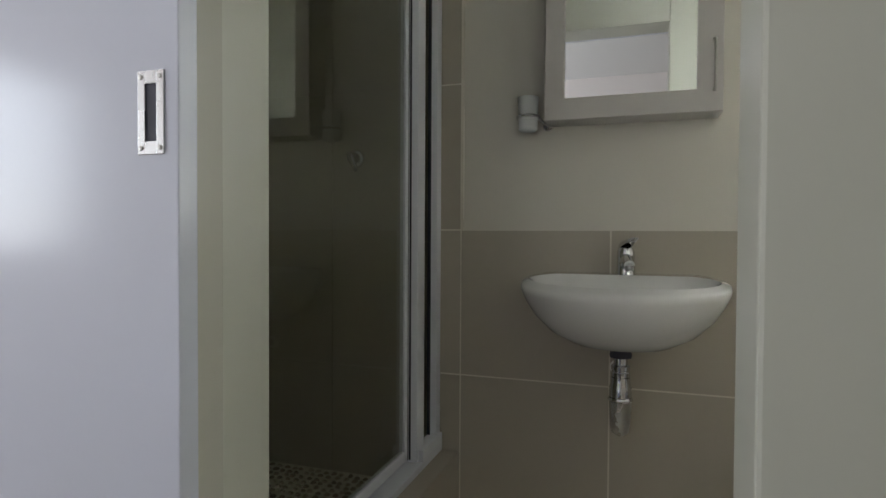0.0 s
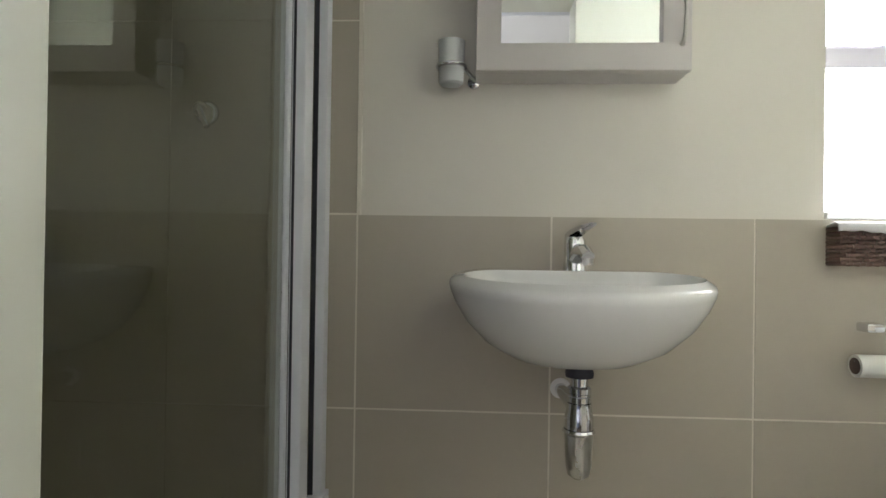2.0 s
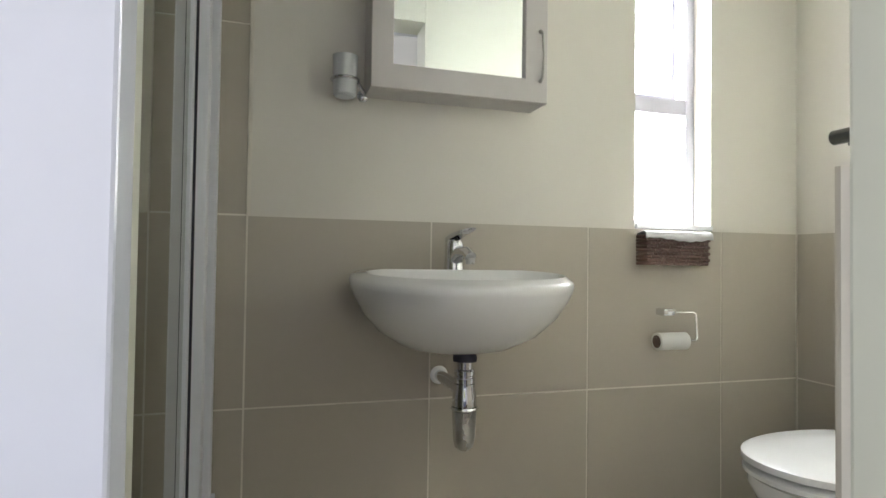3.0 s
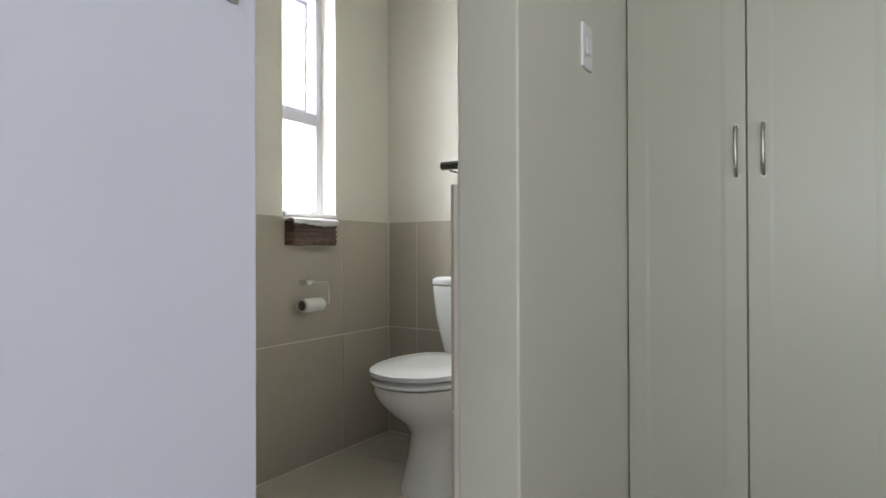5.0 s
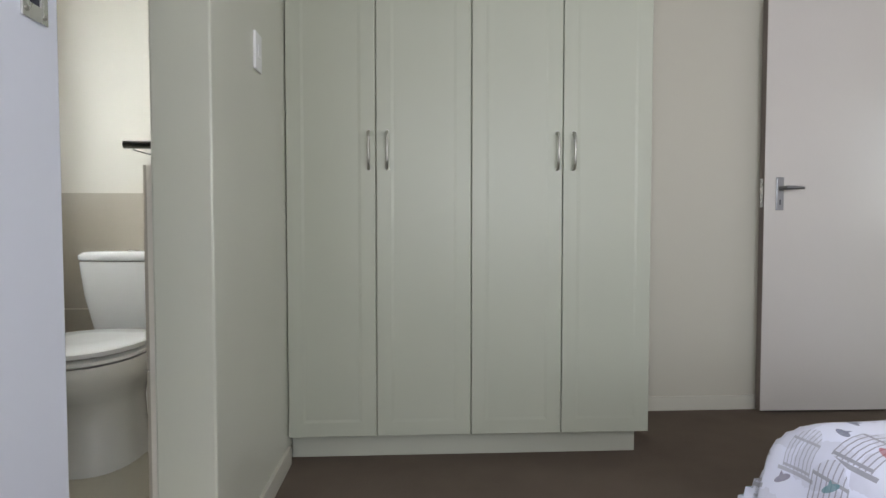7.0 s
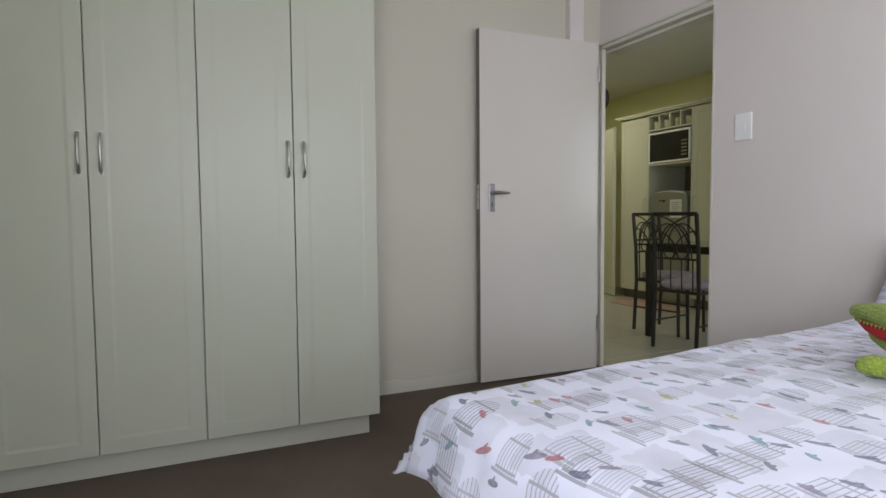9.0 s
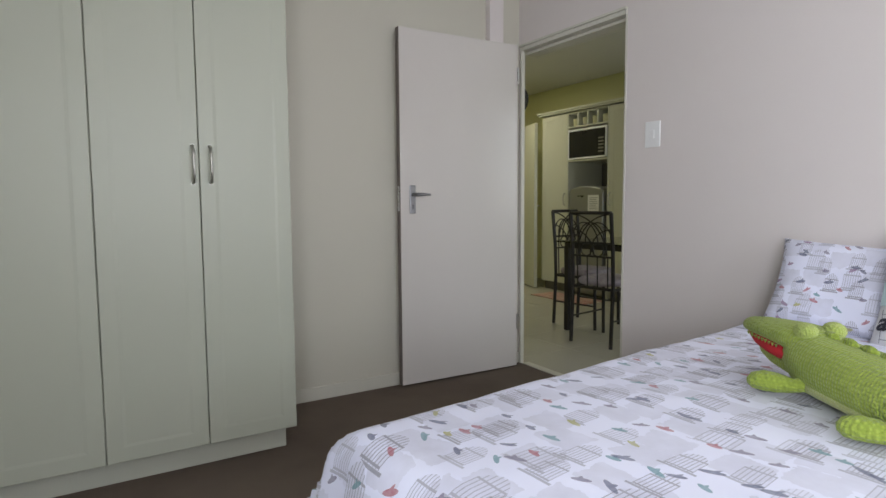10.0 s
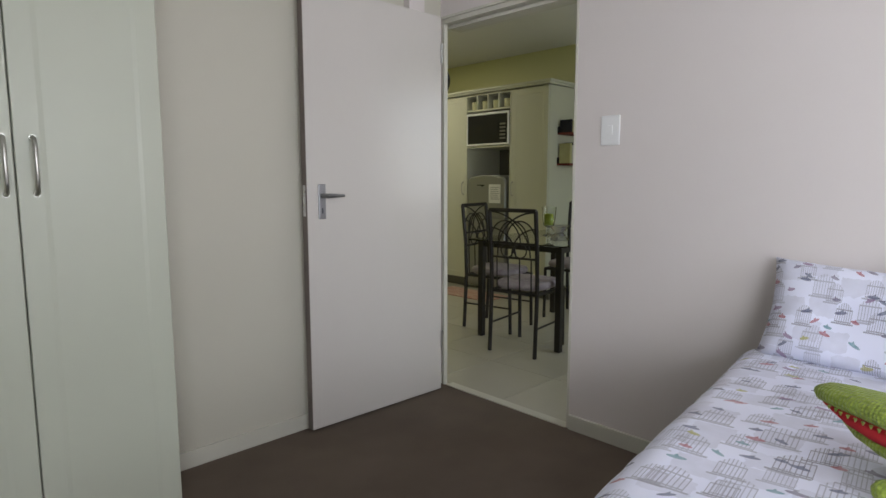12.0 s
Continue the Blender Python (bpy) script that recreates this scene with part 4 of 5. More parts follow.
for nm, c, z0, z1, x0, x1 in (("pink_patch", (0.70, 0.36, 0.48), 0.108, 0.160, -0.185, 0.12), ("yellow_patch", (0.76, 0.74, 0.50), 0.020, 0.098, -0.190, 0.16),
                              ("teal_patch", (0.52, 0.66, 0.70), -0.068, 0.012, -0.192, 0.15)):
    part(nm, on_cushion(patch(x0, x1, z0, z1, seed=z0 * 50), 0.003), flat_mat(nm, c), cu)
bm = bmesh.new()
for i in range(8):
    x = -0.18 + i * 0.045
    boxes_bm = boxes((x, x + 0.0022, -0.001, 0.0, -0.185, -0.080))
    me = bpy.data.meshes.new("tmp")
    boxes_bm.to_mesh(me), boxes_bm.free(), bm.from_mesh(me)
for j in range(3):
    for i in range(14):
        z, x = -0.175 + j * 0.040, -0.18 + i * 0.0225
        boxes_bm = boxes((x, x + 0.0225, -0.001, 0.0, z, z + 0.0022))
        me = bpy.data.meshes.new("tmp")
        boxes_bm.to_mesh(me), boxes_bm.free(), bm.from_mesh(me)
part("grid_lines", on_cushion(bm, 0.003), flat_mat("grid_grey", (0.25, 0.25, 0.28)), cu)
M_INK = flat_mat("ink", (0.03, 0.03, 0.04))


def letters(text, size, x, z, parent, mat=None, shear=0.0, fit=None):
    """Words in the built-in font as a flat mesh in x-z, cut fine enough to bend."""
    c = bpy.data.curves.new("letters", "FONT")
    c.body, c.size, c.shear, c.offset = text, size, shear, size * 0.025
    o = bpy.data.objects.new("letters", c)
    me = bpy.data.meshes.new_from_object(o)
    bm = bmesh.new()
    bm.from_mesh(me)
    bmesh.ops.triangulate(bm, faces=bm.faces[:])
    for v in bm.verts:
        v.co = Vector((x + v.co.x, 0, z + v.co.y))
    if fit:
        fit(bm)
    bpy.data.objects.remove(o)
    ob = part("lettering", bm, mat or M_INK, parent)
    return ob


for txt, size, x, z, sh in (("IF", 0.056, -0.165, 0.114, 0.0), ("AL", 0.078, -0.172, 0.030, 0.1), ("Y", 0.076, -0.180, -0.058, 0.0), ("all", 0.078, -0.192, -0.145, 0.3)):
    letters(txt, size, x, z, cu, None, sh, lambda b: on_cushion(b, 0.006))


def knit(name, a, b, cell=0.0095):
    m, nt, p = nodes_of(name)
    tc = nt.nodes.new("ShaderNodeTexCoord")
    v = nt.nodes.new("ShaderNodeTexVoronoi")
    v.inputs["Scale"].default_value, v.inputs["Randomness"].default_value = 1 / cell, 0.35
    nt.links.new(tc.outputs["Object"], v.inputs["Vector"])
    f = math_node(nt, "ADD", math_node(nt, "MULTIPLY", v.outputs["Distance"], 0.8), math_node(nt, "MULTIPLY", noise_tex(nt, tc.outputs["Object"], 9, 3), 0.35))
    nt.links.new(mix_rgb(nt, f, a, b), p.inputs["Base Color"])
    p.inputs["Roughness"].default_value = 0.9
    p.inputs["Sheen Weight"].default_value = 0.2
    bump(nt, p, math_node(nt, "SUBTRACT", 1.0, v.outputs["Distance"]), 1.0, 0.006)
    return m


M_KNIT = knit("green_knit", (0.42, 0.52, 0.08), (0.20, 0.28, 0.03))
M_BELLY = knit("pale_green_knit", (0.60, 0.64, 0.28), (0.44, 0.50, 0.18))
M_RED = surface("red_felt", (0.55, 0.02, 0.03), (0.42, 0.015, 0.02), 0.9, 0.05, 12, 260, 0.3, 0.001)
M_EYE = knit("pale_knit", (0.50, 0.59, 0.15), (0.36, 0.45, 0.09), 0.006)

# the toy lies along its own y axis, snout towards +y
toy = thing("knitted_toy", "lime green knitted crocodile toy with red mouth, lying on the bed", "soft toy", (2.168, 0.322, BTOP + 0.004), -28)

toy.scale = (0.92, 0.92, 0.92)


def body_ring(y, w, h, zc, n=28, p=2.2):
    return [Vector((q.x, y, q.y)) for q in oval(0, zc, w, h, 0, n, p)]


bm = loft(bmesh.new(), [body_ring(y, w, h, z) for y, w, h, z in (
    (-0.84, 0.012, 0.012, 0.020), (-0.78, 0.030, 0.028, 0.030), (-0.62, 0.055, 0.050, 0.050), (-0.50, 0.080, 0.060, 0.058), (-0.36, 0.094, 0.070, 0.068),
    (-0.20, 0.096, 0.074, 0.073), (-0.06, 0.090, 0.075, 0.078), (0.0, 0.084, 0.076, 0.084), (0.045, 0.066, 0.058, 0.088), (0.06, 0.03, 0.03, 0.09))])
part("body", bm, M_KNIT, toy, smooth=70)
bm = loft(bmesh.new(), [body_ring(y, w, h, z) for y, w, h, z in (
    (-0.64, 0.045, 0.020, 0.020), (-0.36, 0.082, 0.034, 0.034), (-0.20, 0.088, 0.036, 0.036), (-0.04, 0.080, 0.034, 0.036), (0.02, 0.05, 0.02, 0.036))])
part("belly", bm, M_BELLY, toy, "paler green knitted belly", smooth=70)
bm = loft(bmesh.new(), [body_ring(y, w, h, z) for y, w, h, z in (
    (-0.03, 0.058, 0.030, 0.128), (0.02, 0.074, 0.040, 0.128), (0.08, 0.071, 0.036, 0.130), (0.16, 0.061, 0.031, 0.128), (0.23, 0.050, 0.027, 0.125), (0.275, 0.038, 0.022, 0.122), (0.297, 0.019, 0.012, 0.120))])
part("upper_jaw", bm, M_KNIT, toy, smooth=70)
bm = loft(bmesh.new(), [body_ring(y, w, h, z) for y, w, h, z in (
    (-0.02, 0.062, 0.034, 0.066), (0.04, 0.068, 0.030, 0.060), (0.11, 0.060, 0.025, 0.062), (0.17, 0.047, 0.020, 0.070), (0.215, 0.026, 0.012, 0.080))])
part("lower_jaw", bm, M_KNIT, toy, smooth=70)
bm = loft(bmesh.new(), [body_ring(y, w, h, z) for y, w, h, z in (
    (0.030, 0.068, 0.010, 0.090), (0.06, 0.0755, 0.028, 0.089), (0.12, 0.0690, 0.027, 0.091), (0.18, 0.0585, 0.022, 0.094), (0.225, 0.044, 0.012, 0.099), (0.262, 0.030, 0.005, 0.104))])
part("mouth", bm, M_RED, toy, "red felt mouth lining", smooth=70)
for s in (-1, 1):
    for i in range(10):
        y = 0.062 + i * 0.019
        part("tooth", lathe(bmesh.new(), [(0.0040, 0.003), (0.0010, -0.005)], 8, (s * (0.0725 - 0.0022 * i - (0.007 if i > 7 else 0)), y, 0.108 - 0.0003 * i)), M_KNIT, toy, smooth=60)
    bm = bmesh.new()
    bmesh.ops.create_uvsphere(bm, u_segments=20, v_segments=12, radius=0.027, matrix=Matrix.Translation((s * 0.038, -0.004, 0.160)) @ Matrix.Diagonal((0.95, 1.2, 0.85, 1)))
    part("eye", bm, M_EYE, toy, "pale knitted eye bump", smooth=80)
    for y in (-0.01, -0.33):
        bm = tube(bmesh.new(), [(s * 0.05, y - 0.060, 0.044), (s * 0.088, y - 0.030, 0.030), (s * 0.114, y - 0.004, 0.030), (s * 0.138, y + 0.020, 0.030), (s * 0.156, y + 0.038, 0.026), (s * 0.164, y + 0.046, 0.024)],
                  [0.019, 0.018, 0.025, 0.027, 0.021, 0.009], 18)
        part("foot", bm, M_KNIT, toy, smooth=80)
for i in range(12):
    y = -0.045 - i * 0.06
    zc = 0.152 + (y + 0.05) * 0.05 if y > -0.4 else 0.136 + (y + 0.4) * 0.22
    bm = bmesh.new()
    bmesh.ops.create_uvsphere(bm, u_segments=12, v_segments=8, radius=0.026, matrix=Matrix.Translation((0, y, zc)) @ Matrix.Diagonal((0.38, 1.1, 0.62, 1)))
    part("back_scale", bm, M_KNIT, toy, smooth=80)


# ---- kitchen ----
KX, KY = 5.46, (3.58, 4.035, 4.665, 5.10)
# dark board tone carries the open niche's shade; also colours dark microwave parts
M_KITBACK = surface("niche_shade_dark_board", (0.17, 0.16, 0.13), (0.14, 0.13, 0.11), 0.5, 0.08, 2, 90, 0.05, 0.0006)


def tall_unit(y0, y1, hy):
    u = thing("tall_cupboard", "tall cream kitchen cupboard with one closed door", "cupboard", (KX, (y0 + y1) / 2, 0), 0, "kitchen tall units")
    w = y1 - y0
    part("body", boxes((0.022, 0.57, -w / 2 + 0.001, w / 2 - 0.001, 0.10, 2.085, 0.001)), M_KITCAB, u)
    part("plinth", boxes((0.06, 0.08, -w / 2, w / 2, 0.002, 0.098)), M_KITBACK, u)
    d = part("door", shaker_door(bmesh.new(), w - 0.006, 1.975, deep=0.003), M_KITCAB, u)
    d.matrix_parent_inverse = Matrix()
    d.matrix_basis = pose(0, w / 2 - 0.003, 0.105, 0, 0, -90)
    hx = w / 2 - 0.003 - hy
    part("handle", bow_handle(bmesh.new(), hx, 0, 0.91, 1.07), M_NICKEL, d, "nickel bow handle", smooth=50)
    return u


tall_unit(KY[0], KY[1], 0.20)
tall_unit(KY[2], KY[3], -0.185)
nu = thing("appliance_unit", "open cream kitchen unit with cubbyholes and a microwave shelf", "cupboard", (KX, 4.35, 0))
w = KY[2] - KY[1]
part("side_panel", boxes((0, 0.57, -w / 2 + 0.001, -w / 2 + 0.017, 0.002, 2.085)), M_KITCAB, nu)
part("side_panel", boxes((0, 0.57, w / 2 - 0.017, w / 2 - 0.001, 0.002, 2.085)), M_KITCAB, nu)
# dark back panel: shade deep in the niche is put into its colour
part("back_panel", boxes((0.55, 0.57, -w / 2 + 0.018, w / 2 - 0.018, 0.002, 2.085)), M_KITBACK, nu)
for z in (1.525, 1.905, 2.067):
    part("shelf", boxes((0, 0.549, -w / 2 + 0.018, w / 2 - 0.018, z, z + 0.017)), M_KITCAB, nu)
for i in (1, 2, 3):
    y = -w / 2 + 0.018 + (w - 0.036) * i / 4
    part("divider", boxes((0, 0.30, y - 0.008, y + 0.008, 1.923, 2.066)), M_KITCAB, nu)
mug = None
for i in range(4):
    y = 4.35 - w / 2 + 0.018 + (w - 0.036) * (i + 0.5) / 4
    if mug is None:
        mug = thing("mug", "pale mug with a green and brown pattern in a cubbyhole", "mug", (KX + 0.06, y, 1.924), 0, "mugs in the cubbyholes")
        part("cup", lathe(bmesh.new(), [(0.030, 0), (0.038, 0.006), (0.041, 0.085), (0.038, 0.085), (0.034, 0.010), (0.0, 0.008)], 24), surface("mug_glaze", (0.80, 0.77, 0.55), (0.50, 0.50, 0.26), 0.2, 0.05, 26, 60, 0.0), mug, smooth=40)
        part("ear", tube(bmesh.new(), [(0.0, -0.039, 0.068), (0, -0.062, 0.062), (0, -0.064, 0.034), (0, -0.038, 0.022)], 0.005, 8), M_CERAMIC, mug, smooth=60)
    else:
        copy_thing(mug, pose(KX + 0.06, y, 1.924))
mw = thing("microwave_oven", "black microwave oven with a pale frame on its shelf", "microwave", (KX - 0.012, 4.352, 1.543))
part("body", boxes((0.02, 0.38, -0.285, 0.285, 0.010, 0.335, 0.006)), M_KITBACK, mw)
part("front_frame", boxes((0, 0.018, -0.292, 0.292, 0.004, 0.022), (0, 0.018, -0.292, 0.292, 0.318, 0.340), (0, 0.018, -0.292, -0.274, 0.022, 0.318), (0, 0.018, 0.274, 0.292, 0.022, 0.318), bevel=0.003), M_PVC, mw, "pale plastic frame")
part("window", boxes((0.004, 0.018, -0.150, 0.274, 0.022, 0.318)), M_BLACK, mw)
pn = part("control_panel", boxes((0.003, 0.018, -0.274, -0.152, 0.022, 0.318)), M_BLACK, mw)
for j in range(5):
    part("button", boxes((0.001, 0.003, -0.25, -0.175, 0.06 + j * 0.036, 0.078 + j * 0.036)), M_KITBACK, pn)
for y in (-0.24, 0.24):
    part("foot", lathe(bmesh.new(), [(0.014, 0.0), (0.012, 0.010)], 12, (0.06, y, 0)), M_BLACK, mw, smooth=40)
fr = thing("refrigerator", "silver refrigerator with a rounded top and a paper note", "refrigerator", (KX - 0.02, 4.352, 0))
rings = []
for x, s in ((0.055, 1.0), (0.50, 1.0)):
    pts = [Vector((x, -0.262, 0.02)), Vector((x, 0.262, 0.02)), Vector((x, 0.262, 1.17))]
    pts += [Vector((x, 0.262 - 0.03 - 0.464 * k / 10, 1.205 + 0.035 * math.sin(math.pi * (k + 0.6) / 11.2))) for k in range(11)]
    pts += [Vector((x, -0.262, 1.17))]
    rings.append(pts)
part("body", loft(bmesh.new(), rings), M_FRIDGE, fr, smooth=30)
rings = [[Vector((x, p.y * s, 0.80 + (p.z - 0.80) * s if p.z > 0.5 else 0.80)) for p in rings[0]] for x, s in ((0.050, 1.0), (0.012, 1.0), (0.0, 0.97))]
part("freezer_door", loft(bmesh.new(), rings), M_FRIDGE, fr, smooth=30)
part("door", boxes((0.0, 0.05, -0.262, 0.262, 0.06, 0.79, 0.010)), M_FRIDGE, fr)
part("badge", boxes((-0.002, 0.0, 0.02, 0.12, 1.125, 1.135), (-0.002, 0.0, 0.035, 0.06, 1.115, 1.125)), M_BLACK, fr)
note = part("note", boxes((-0.004, -0.001, -0.205, -0.045, 0.945, 1.140)), M_PAPER, fr, "white paper note")
for j in range(7):
    part("writing_bar", boxes((-0.005, -0.004, -0.19 + 0.01 * (j % 3), -0.07, 0.985 + j * 0.02, 0.991 + j * 0.02)), M_FRIDGE, note)
co = structure("cornice", boxes((KX - 0.035, KX + 0.58, KY[0] - 0.035, KY[3] + 0.03, 2.090, 2.108), (KX - 0.05, KX + 0.58, KY[0] - 0.05, KY[3] + 0.045, 2.108, 2.130), bevel=0.004), M_KITCAB, "cream moulded cornice on the kitchen units")

M_SHELFRED = flat_mat("red_brown_shelf", (0.20, 0.045, 0.03))
for z, hts in ((1.345, (0.19, 0.17, 0.20, 0.16, 0.185)), (1.64, (0.12, 0.11, 0.125, 0.10))):
    sf = thing("wall_shelf", "narrow red-brown shelf on the side of the cupboard", "shelf", (5.77, KY[0] - 0.001, z), 0, "book shelves")
    part("board", boxes((-0.16, 0.16, -0.15, 0.0, -0.018, 0.0, 0.002)), M_SHELFRED, sf)
    part("back_rail", boxes((-0.16, 0.16, -0.012, 0.0, 0.0, 0.06)), M_BLACK, sf)
    x = 5.62
    for i, h in enumerate(hts):
        t = 0.028 + 0.011 * ((i * 7) % 3)
        c = ((0.60, 0.57, 0.30), (0.66, 0.64, 0.56), (0.03, 0.03, 0.035), (0.32, 0.07, 0.05), (0.03, 0.03, 0.04))[(i + (0 if z < 1.5 else 4)) % 5]
        bk1 = thing("book", "upright book with a coloured spine on the shelf", "book", (x + t / 2, KY[0] - 0.08, z + 0.001), 0, "books on the shelves")
        part("cover", boxes((-t / 2, t / 2, -0.065, 0.06, 0, h, 0.0015)), flat_mat("book_cover", c), bk1)
        part("pages", boxes((-t / 2 + 0.003, t / 2 - 0.003, -0.06, 0.0615, 0.003, h + 0.0005)), M_PAPER, bk1)
        x += t + 0.002


# ---- table and chairs ----
def cushion_pad(bm, w, d, t, z):
    rings = []
    for k in range(9):
        a = -math.pi / 2 + math.pi * k / 8
        s = 0.86 + 0.14 * math.cos(a)
        rings.append(oval(0, 0, w / 2 * s, d / 2 * s, z + t / 2 + t / 2 * math.sin(a), 40, 4.0))
    return loft(bm, rings)


M_PAD = surface("printed_pad", (0.50, 0.46, 0.48), (0.26, 0.20, 0.24), 0.9, 0.05, 22, 90, 0.3, 0.002)


def iron_chair(m):
    """Faces +x; its back stands at x = -0.2."""
    c = thing("iron_dining_chair", "dark wrought iron dining chair with a printed seat pad", "chair", (0, 0, 0), 0, "chairs round the table")
    W = 0.175
    for s in (-1, 1):
        part("back_leg", tube(bmesh.new(), [(-0.225, s * W, 0.004), (-0.205, s * W, 0.44), (-0.215, s * W, 0.70), (-0.245, s * W, 0.985)], 0.0145, 8), M_IRON, c, smooth=60)
        part("front_leg", tube(bmesh.new(), [(0.20, s * W, 0.004), (0.19, s * W, 0.435)], 0.0135, 8), M_IRON, c, smooth=60)
        part("side_rail", tube(bmesh.new(), [(-0.205, s * W, 0.43), (0.19, s * W, 0.43)], 0.012, 8), M_IRON, c, smooth=60)
        part("stretcher", tube(bmesh.new(), [(-0.215, s * W, 0.20), (0.195, s * W, 0.20)], 0.007, 8), M_IRON, c, smooth=60)
    for x, z, r in ((-0.245, 0.985, 0.013), (-0.222, 0.765, 0.008), (-0.213, 0.665, 0.008), (-0.205, 0.43, 0.012), (0.19, 0.43, 0.012)):
        part("cross_rail", tube(bmesh.new(), [(x, -W, z), (x, W, z)], r, 8), M_IRON, c, smooth=60)

    def bx(z):
        return -0.213 - 0.032 * (z - 0.665) / 0.32
    for i in range(4):
        y = -W + 2 * W * (i + 0.5) / 4
        part("spindle", tube(bmesh.new(), [(-0.206, y, 0.43), (-0.213, y, 0.665)], 0.0055, 6), M_IRON, c, smooth=60)
    # lattice of crossing arcs
    for cy, rad in ((-W, 0.30), (W, 0.30), (-W, 0.19), (W, 0.19)):
        pts = []
        for k in range(13):
            a = (math.pi / 2) * k / 12
            y, z = cy - math.copysign(rad * math.cos(a), cy), 0.675 + rad * math.sin(a)
            if abs(y) <= W and z <= 0.98:
                pts.append((bx(z), y, z))
        if len(pts) > 2:
            part("scroll", tube(bmesh.new(), pts, 0.0058, 6), M_IRON, c, smooth=60)
    for cy in (-0.06, 0.06, 0.0):
        pts = []
        for k in range(15):
            a = math.pi * k / 14
            y, z = cy + 0.115 * math.cos(a), 0.765 + 0.15 * math.sin(a)
            if abs(y) <= W:
                pts.append((bx(z), y, z))
        part("scroll", tube(bmesh.new(), pts, 0.0055, 6), M_IRON, c, smooth=60)
    for cy in (-0.05, 0.05):
        pts = [(bx(0.715), cy + 0.047 * math.cos(k * math.tau / 18), 0.715 + 0.047 * math.sin(k * math.tau / 18)) for k in range(18)]
        part("scroll", tube(bmesh.new(), pts, 0.005, 6, closed=True), M_IRON, c, smooth=60)
    part("seat_pad", cushion_pad(bmesh.new(), 0.40, 0.37, 0.055, 0.443), M_PAD, c, "grey and mauve printed seat pad", smooth=60)
    c.matrix_world = m
    return c


chair = iron_chair(pose(4.055, 2.715, 0, 0, 0, 9))
copy_thing(chair, pose(4.37, 3.245, 0, 0, 0, -80))
copy_thing(chair, pose(5.10, 3.02, 0, 0, 0, 186))
tb = thing("dining_table", "glass-topped dining table on dark iron legs", "table", (4.60, 2.86, 0), 4)
gt = part("glass_top", boxes((-0.60, 0.60, -0.40, 0.40, 0.738, 0.748, 0.003)), M_GLASS, tb, "clear glass table top")
gt.visible_shadow = False
for x in (-0.52, 0.52):
    for y in (-0.335, 0.335):
        part("leg", boxes((x - 0.021, x + 0.021, y - 0.021, y + 0.021, 0.004, 0.737, 0.003)), M_IRON, tb)
for y in (-0.335, 0.335):
    part("apron", boxes((-0.497, 0.497, y - 0.011, y + 0.011, 0.69, 0.735)), M_IRON, tb)
for x in (-0.52, 0.52):
    part("apron", boxes((x - 0.011, x + 0.011, -0.312, 0.312, 0.69, 0.735)), M_IRON, tb)
hg = thing("candle_glass", "footed glass hurricane vase with a green candle on the table", "candle holder", (4.62, 2.955, 0.749))
vs = part("vase", lathe(bmesh.new(), [(0.045, 0.0), (0.045, 0.004), (0.010, 0.012), (0.010, 0.060), (0.040, 0.075), (0.050, 0.110), (0.058, 0.225), (0.055, 0.225), (0.046, 0.112), (0.034, 0.080), (0.0, 0.076)], 28), M_GLASS, hg, smooth=40)
part("candle", lathe(bmesh.new(), [(0.034, 0.083), (0.036, 0.088), (0.036, 0.165), (0.030, 0.170), (0.004, 0.166)], 24), surface("green_wax", (0.50, 0.58, 0.06), (0.44, 0.52, 0.05), 0.5, 0.1, 8, 90, 0.05, 0.0006), hg, "lime green candle", smooth=40)
sb = thing("steel_bowl", "shiny steel bowl on the dining table", "bowl", (4.86, 3.02, 0.749))
part("bowl", lathe(bmesh.new(), [(0.035, 0.0), (0.040, 0.004), (0.085, 0.060), (0.083, 0.061), (0.038, 0.008), (0.0, 0.006)], 28), M_CHROME, sb, smooth=40)

# far end of the kitchen
kd = tagged(new("door_3"), "cream kitchen door standing ajar", "", "", "structure")
kd.matrix_world = pose(5.62, 5.84, 0, 0, 0, 70)
part("leaf", boxes((-0.76, 0.0, -0.04, 0.0, 0.012, 2.02, 0.002)), M_KITCAB, kd)
part("lever", tube(bmesh.new(), [(-0.70, -0.04, 1.02), (-0.70, -0.085, 1.02), (-0.60, -0.09, 1.02)], 0.009, 10), M_STEEL, kd, smooth=50)
ck = thing("wall_clock", "small round dark-rimmed clock on the kitchen wall beside the doorway", "clock", (RX + 0.015, 2.738, 1.745))
part("rim", lathe(bmesh.new(), [(0.088, 0.0), (0.088, 0.078), (0.082, 0.090), (0.076, 0.072)], 36, axis="X"), M_BLACK, ck, smooth=40)
part("face", lathe(bmesh.new(), [(0.0755, 0.060), (0.0755, 0.074)], 36, axis="X"), M_PVC, ck)
rug = single("rug", boxes((5.0, 5.35, 3.95, 4.75, 0.0, 0.010, 0.003)), surface("woven_rug", (0.42, 0.10, 0.10), (0.62, 0.56, 0.44), 0.95, 0.05, 9, 130, 0.6, 0.003, stretch=(4, 0.6, 1)), "red and cream woven rug on the kitchen floor", "rug")
lg = thing("ceiling_lamp", "small round lit ceiling lamp", "ceiling lamp", (4.62, 5.20, KCEIL))
part("ring", lathe(bmesh.new(), [(0.060, -0.016), (0.066, -0.002)], 28), M_CHROME, lg, smooth=40)
M_LAMP, _nt, _p = nodes_of("lit_lamp")
_p.inputs["Emission Color"].default_value, _p.inputs["Emission Strength"].default_value = (1.0, 0.93, 0.75, 1), 14.0
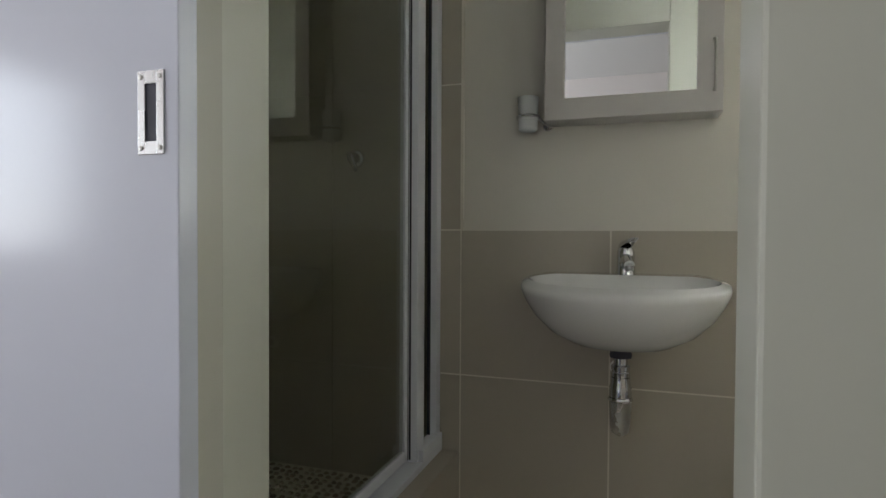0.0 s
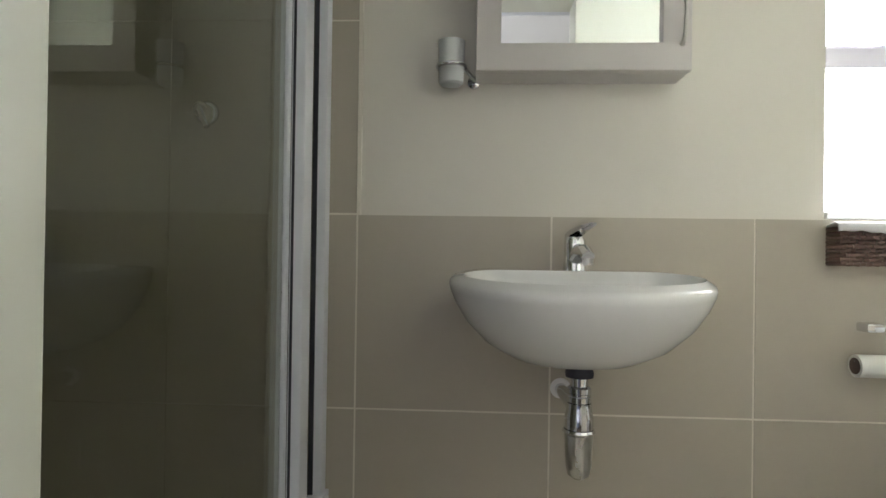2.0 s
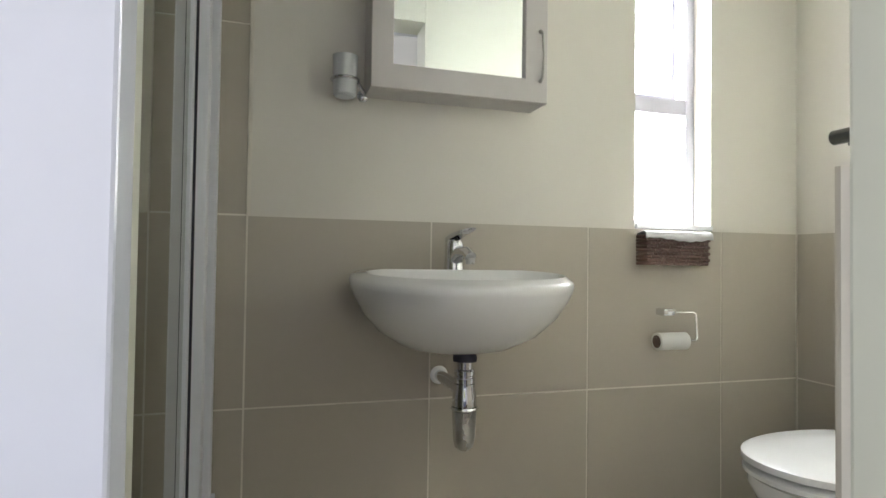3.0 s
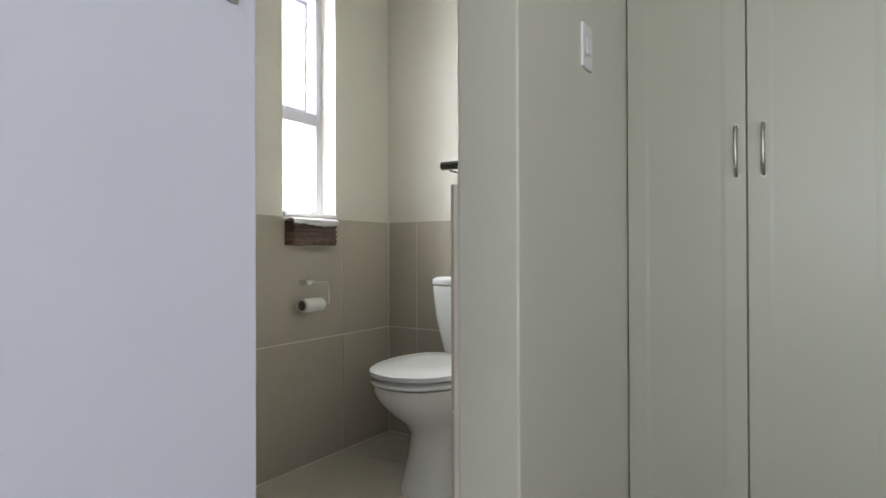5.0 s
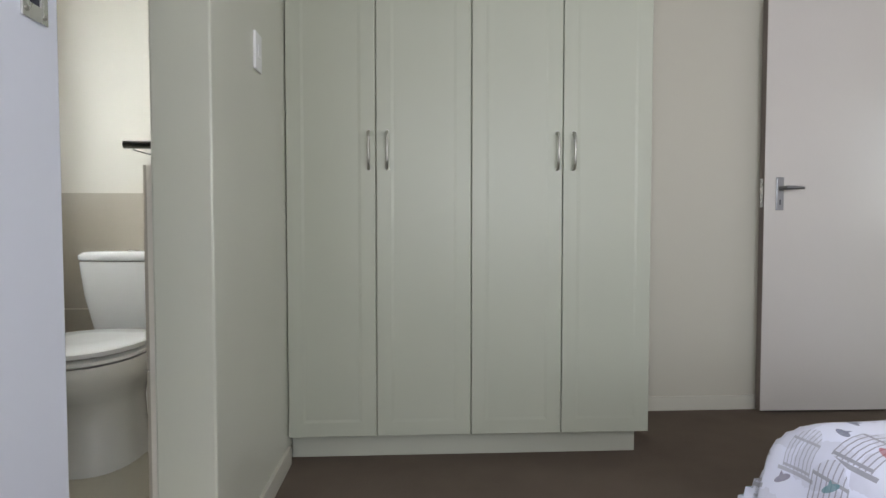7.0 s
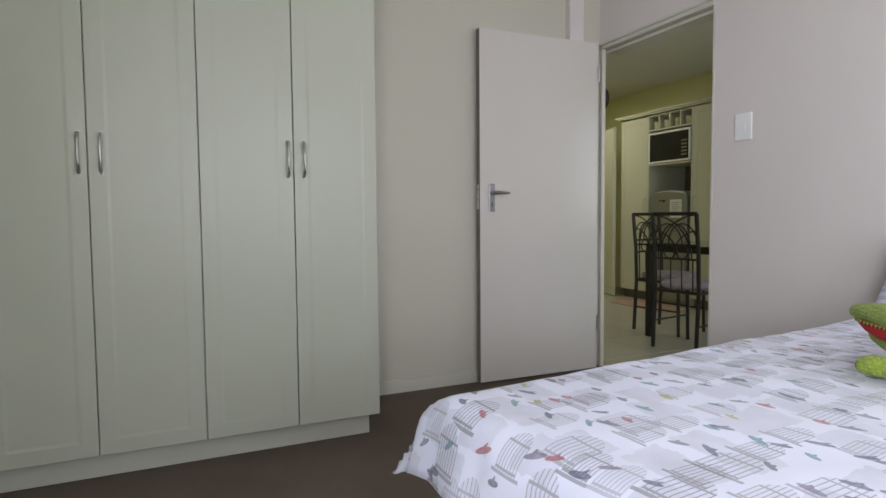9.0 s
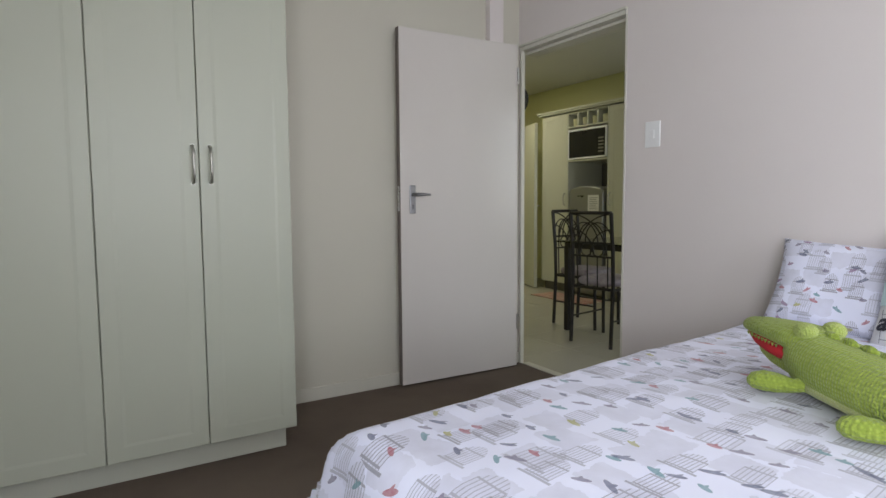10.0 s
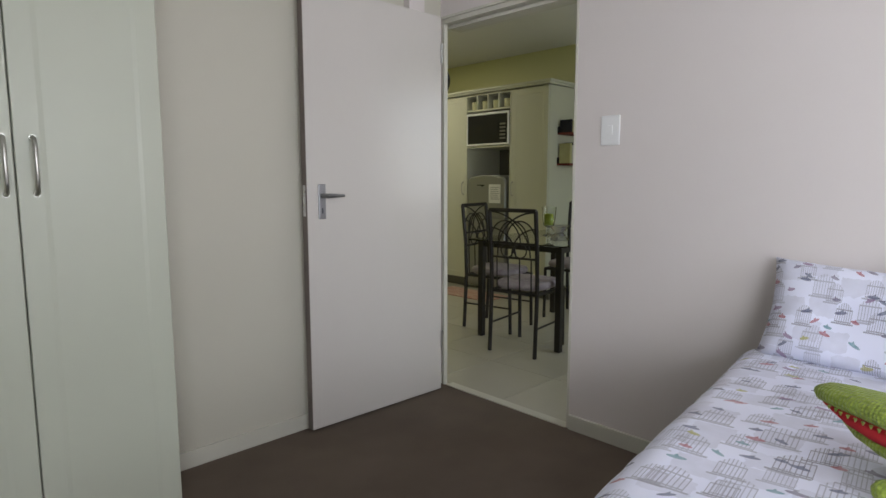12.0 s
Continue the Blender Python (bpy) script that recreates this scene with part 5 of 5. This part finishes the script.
part("bulb_glass", lathe(bmesh.new(), [(0.010, -0.034), (0.040, -0.028), (0.055, -0.017)], 28), M_LAMP, lg, smooth=60)


# ---- tiles and small pieces ----
TILES = {}


def lay(parent, w, h, m, mat, thick):
    key = (round(w, 3), round(h, 3), mat.name, thick)
    if key not in TILES:
        TILES[key] = mesh_of("tile", boxes((-w / 2, w / 2, -thick, 0, -h / 2, h / 2)), mat)
    ob = new("tile", TILES[key])
    ob.parent = parent
    ob.matrix_world = m
    return ob


def field(wall, cuts_u, cuts_v, place, mat, thick=0.008, gap=0.005, holes=()):
    """Tiles between the given cuts; place(u, v) gives the pose of a tile's middle, its back against the wall."""
    for u0, u1 in zip(cuts_u, cuts_u[1:]):
        for v0, v1 in zip(cuts_v, cuts_v[1:]):
            if any(u0 < h[1] - 0.01 and u1 > h[0] + 0.01 and v0 < h[3] - 0.01 and v1 > h[2] + 0.01 for h in holes):
                continue
            lay(wall, u1 - u0 - gap, v1 - v0 - gap, place((u0 + u1) / 2, (v0 + v1) / 2), mat, thick)


def grout(name, bm, label, mat=None):
    return structure(name, bm, mat or M_GROUT, label)


# the face of each tile stands 8 mm out, the grout 6 mm
wb = grout("wall_tiling_basin", boxes((BX, BX + 0.0055, 0.538, TY - 0.006, 0, BZ + 1.004), (BX, BX + 0.0055, 0.44, 0.538, 0, CEIL - 0.002), (BX, BX + 0.0095, 0.539, 0.548, BZ + 1.004, CEIL - 0.002)), "taupe tile wainscot behind the basin")
wv = grout("wall_tiling_shower_back", boxes((BX, BX + 0.0055, -0.515, 0.439, 0, CEIL - 0.002)), "taupe tiles on the long shower wall", M_GROUTWET)
field(wb, (0.540, 1.036, 1.538, 2.038, TY - 0.010), (BZ + 0.004, BZ + 0.506, BZ + 1.006), lambda u, v: pose(BX, u, v, 0, 0, 90), M_TILE)
field(wv, (-0.51, 0.040, 0.540), (BZ + 0.004, BZ + 0.506, BZ + 1.006, BZ + 1.506, BZ + 2.006, CEIL - 0.004), lambda u, v: pose(BX, u, v, 0, 0, 90), M_TILE)
wt = grout("wall_tiling_toilet", boxes((BX + 0.008, -0.171, TY - 0.0055, TY, 0, BZ + 1.004)), "taupe tile wainscot behind the toilet")
field(wt, (BX + 0.010, -1.055, -0.555, -0.173), (BZ + 0.004, BZ + 0.506, BZ + 1.006), lambda u, v: pose(u, TY, v), M_TILE)
wp = grout("wall_tiling_partition", boxes((-0.160, -0.148, PY1 + 0.004, TY - 0.008, 0, 1.076)), "tiled ledge on the bathroom side of the partition")
field(wp, (PY1 + 0.002, 1.62, 2.12, TY - 0.010), (BZ + 0.004, BZ + 0.506, 1.078), lambda u, v: pose(-0.160, u, v, 0, 0, -90), M_TILE)
ws = grout("wall_tiling_shower", boxes((BX + 0.008, -0.148, -0.52, -0.5145, 0, CEIL - 0.002)), "taupe tiles in the shower", M_GROUTWET)
field(ws, (BX + 0.010, -0.72, -0.22, -0.150), (BZ + 0.11, BZ + 0.506, BZ + 1.006, BZ + 1.506, BZ + 2.006, CEIL - 0.004), lambda u, v: pose(u, -0.52, v, 0, 0, 180), M_TILE)
wq = grout("wall_tiling_shower_side", boxes((-0.1535, -0.148, -0.51, PY0 - 0.13, 0, CEIL - 0.002)), "taupe tiles on the shower's inner wall", M_GROUTWET)
field(wq, (-0.506, -0.10, PY0 - 0.13), (BZ + 0.11, BZ + 0.506, BZ + 1.006, BZ + 1.506, BZ + 2.006, CEIL - 0.004), lambda u, v: pose(-0.148, u, v, 0, 0, -90), M_TILE)

fb = bpy.data.objects["floor_bathroom"]
field(fb, (BX + 0.01, -0.72, -0.22, 0.0), (0.54, 1.04, 1.54, 2.04, TY - 0.01), lambda u, v: pose(u, v, BZ - 0.004, -90, 0, 0), M_FLOORTILE, 0.004)
fk = bpy.data.objects["floor_kitchen"]
field(fk, [RX + 0.03 + 0.5 * i for i in range(7)], [0.2 + 0.5 * i for i in range(14)], lambda u, v: pose(u, v, -0.004, -90, 0, 0), M_FLOORTILE, 0.004)

# pebble mosaic on the shower floor
rnd = random.Random(5)
bm = bmesh.new()
for i in range(34):
    for j in range(26):
        x, y = -1.19 + i * 0.032 + rnd.uniform(-0.006, 0.006), -0.50 + j * 0.033 + rnd.uniform(-0.006, 0.006)
        if x > -0.15 or y > 0.345:
            continue
        a, b, q = rnd.uniform(0.010, 0.015), rnd.uniform(0.009, 0.013), rnd.uniform(0, 3.1)
        top = [bm.verts.new((x + 0.6 * (a * math.cos(k) * math.cos(q) - b * math.sin(k) * math.sin(q)), y + 0.6 * (a * math.cos(k) * math.sin(q) + b * math.sin(k) * math.cos(q)), BZ + 0.111)) for k in (0, 1.05, 2.1, 3.14, 4.19, 5.24)]
        low = [bm.verts.new((x + a * math.cos(k) * math.cos(q) - b * math.sin(k) * math.sin(q), y + a * math.cos(k) * math.sin(q) + b * math.sin(k) * math.cos(q), BZ + 0.105)) for k in (0, 1.05, 2.1, 3.14, 4.19, 5.24)]
        bm.faces.new(top)
        for k in range(6):
            bm.faces.new((low[k], low[(k + 1) % 6], top[(k + 1) % 6], top[k]))
M_PEBBLE, _nt, _p = nodes_of("pebbles")
_g = _nt.nodes.new("ShaderNodeNewGeometry")
_nt.links.new(mix_rgb(_nt, _g.outputs["Random Per Island"], (0.42, 0.36, 0.28), (0.14, 0.10, 0.075)), _p.inputs["Base Color"])
_p.inputs["Roughness"].default_value = 0.45
single("pebble_mosaic", bm, M_PEBBLE, "brown and cream pebble mosaic on the shower floor", "pebbles", kind="stuff")
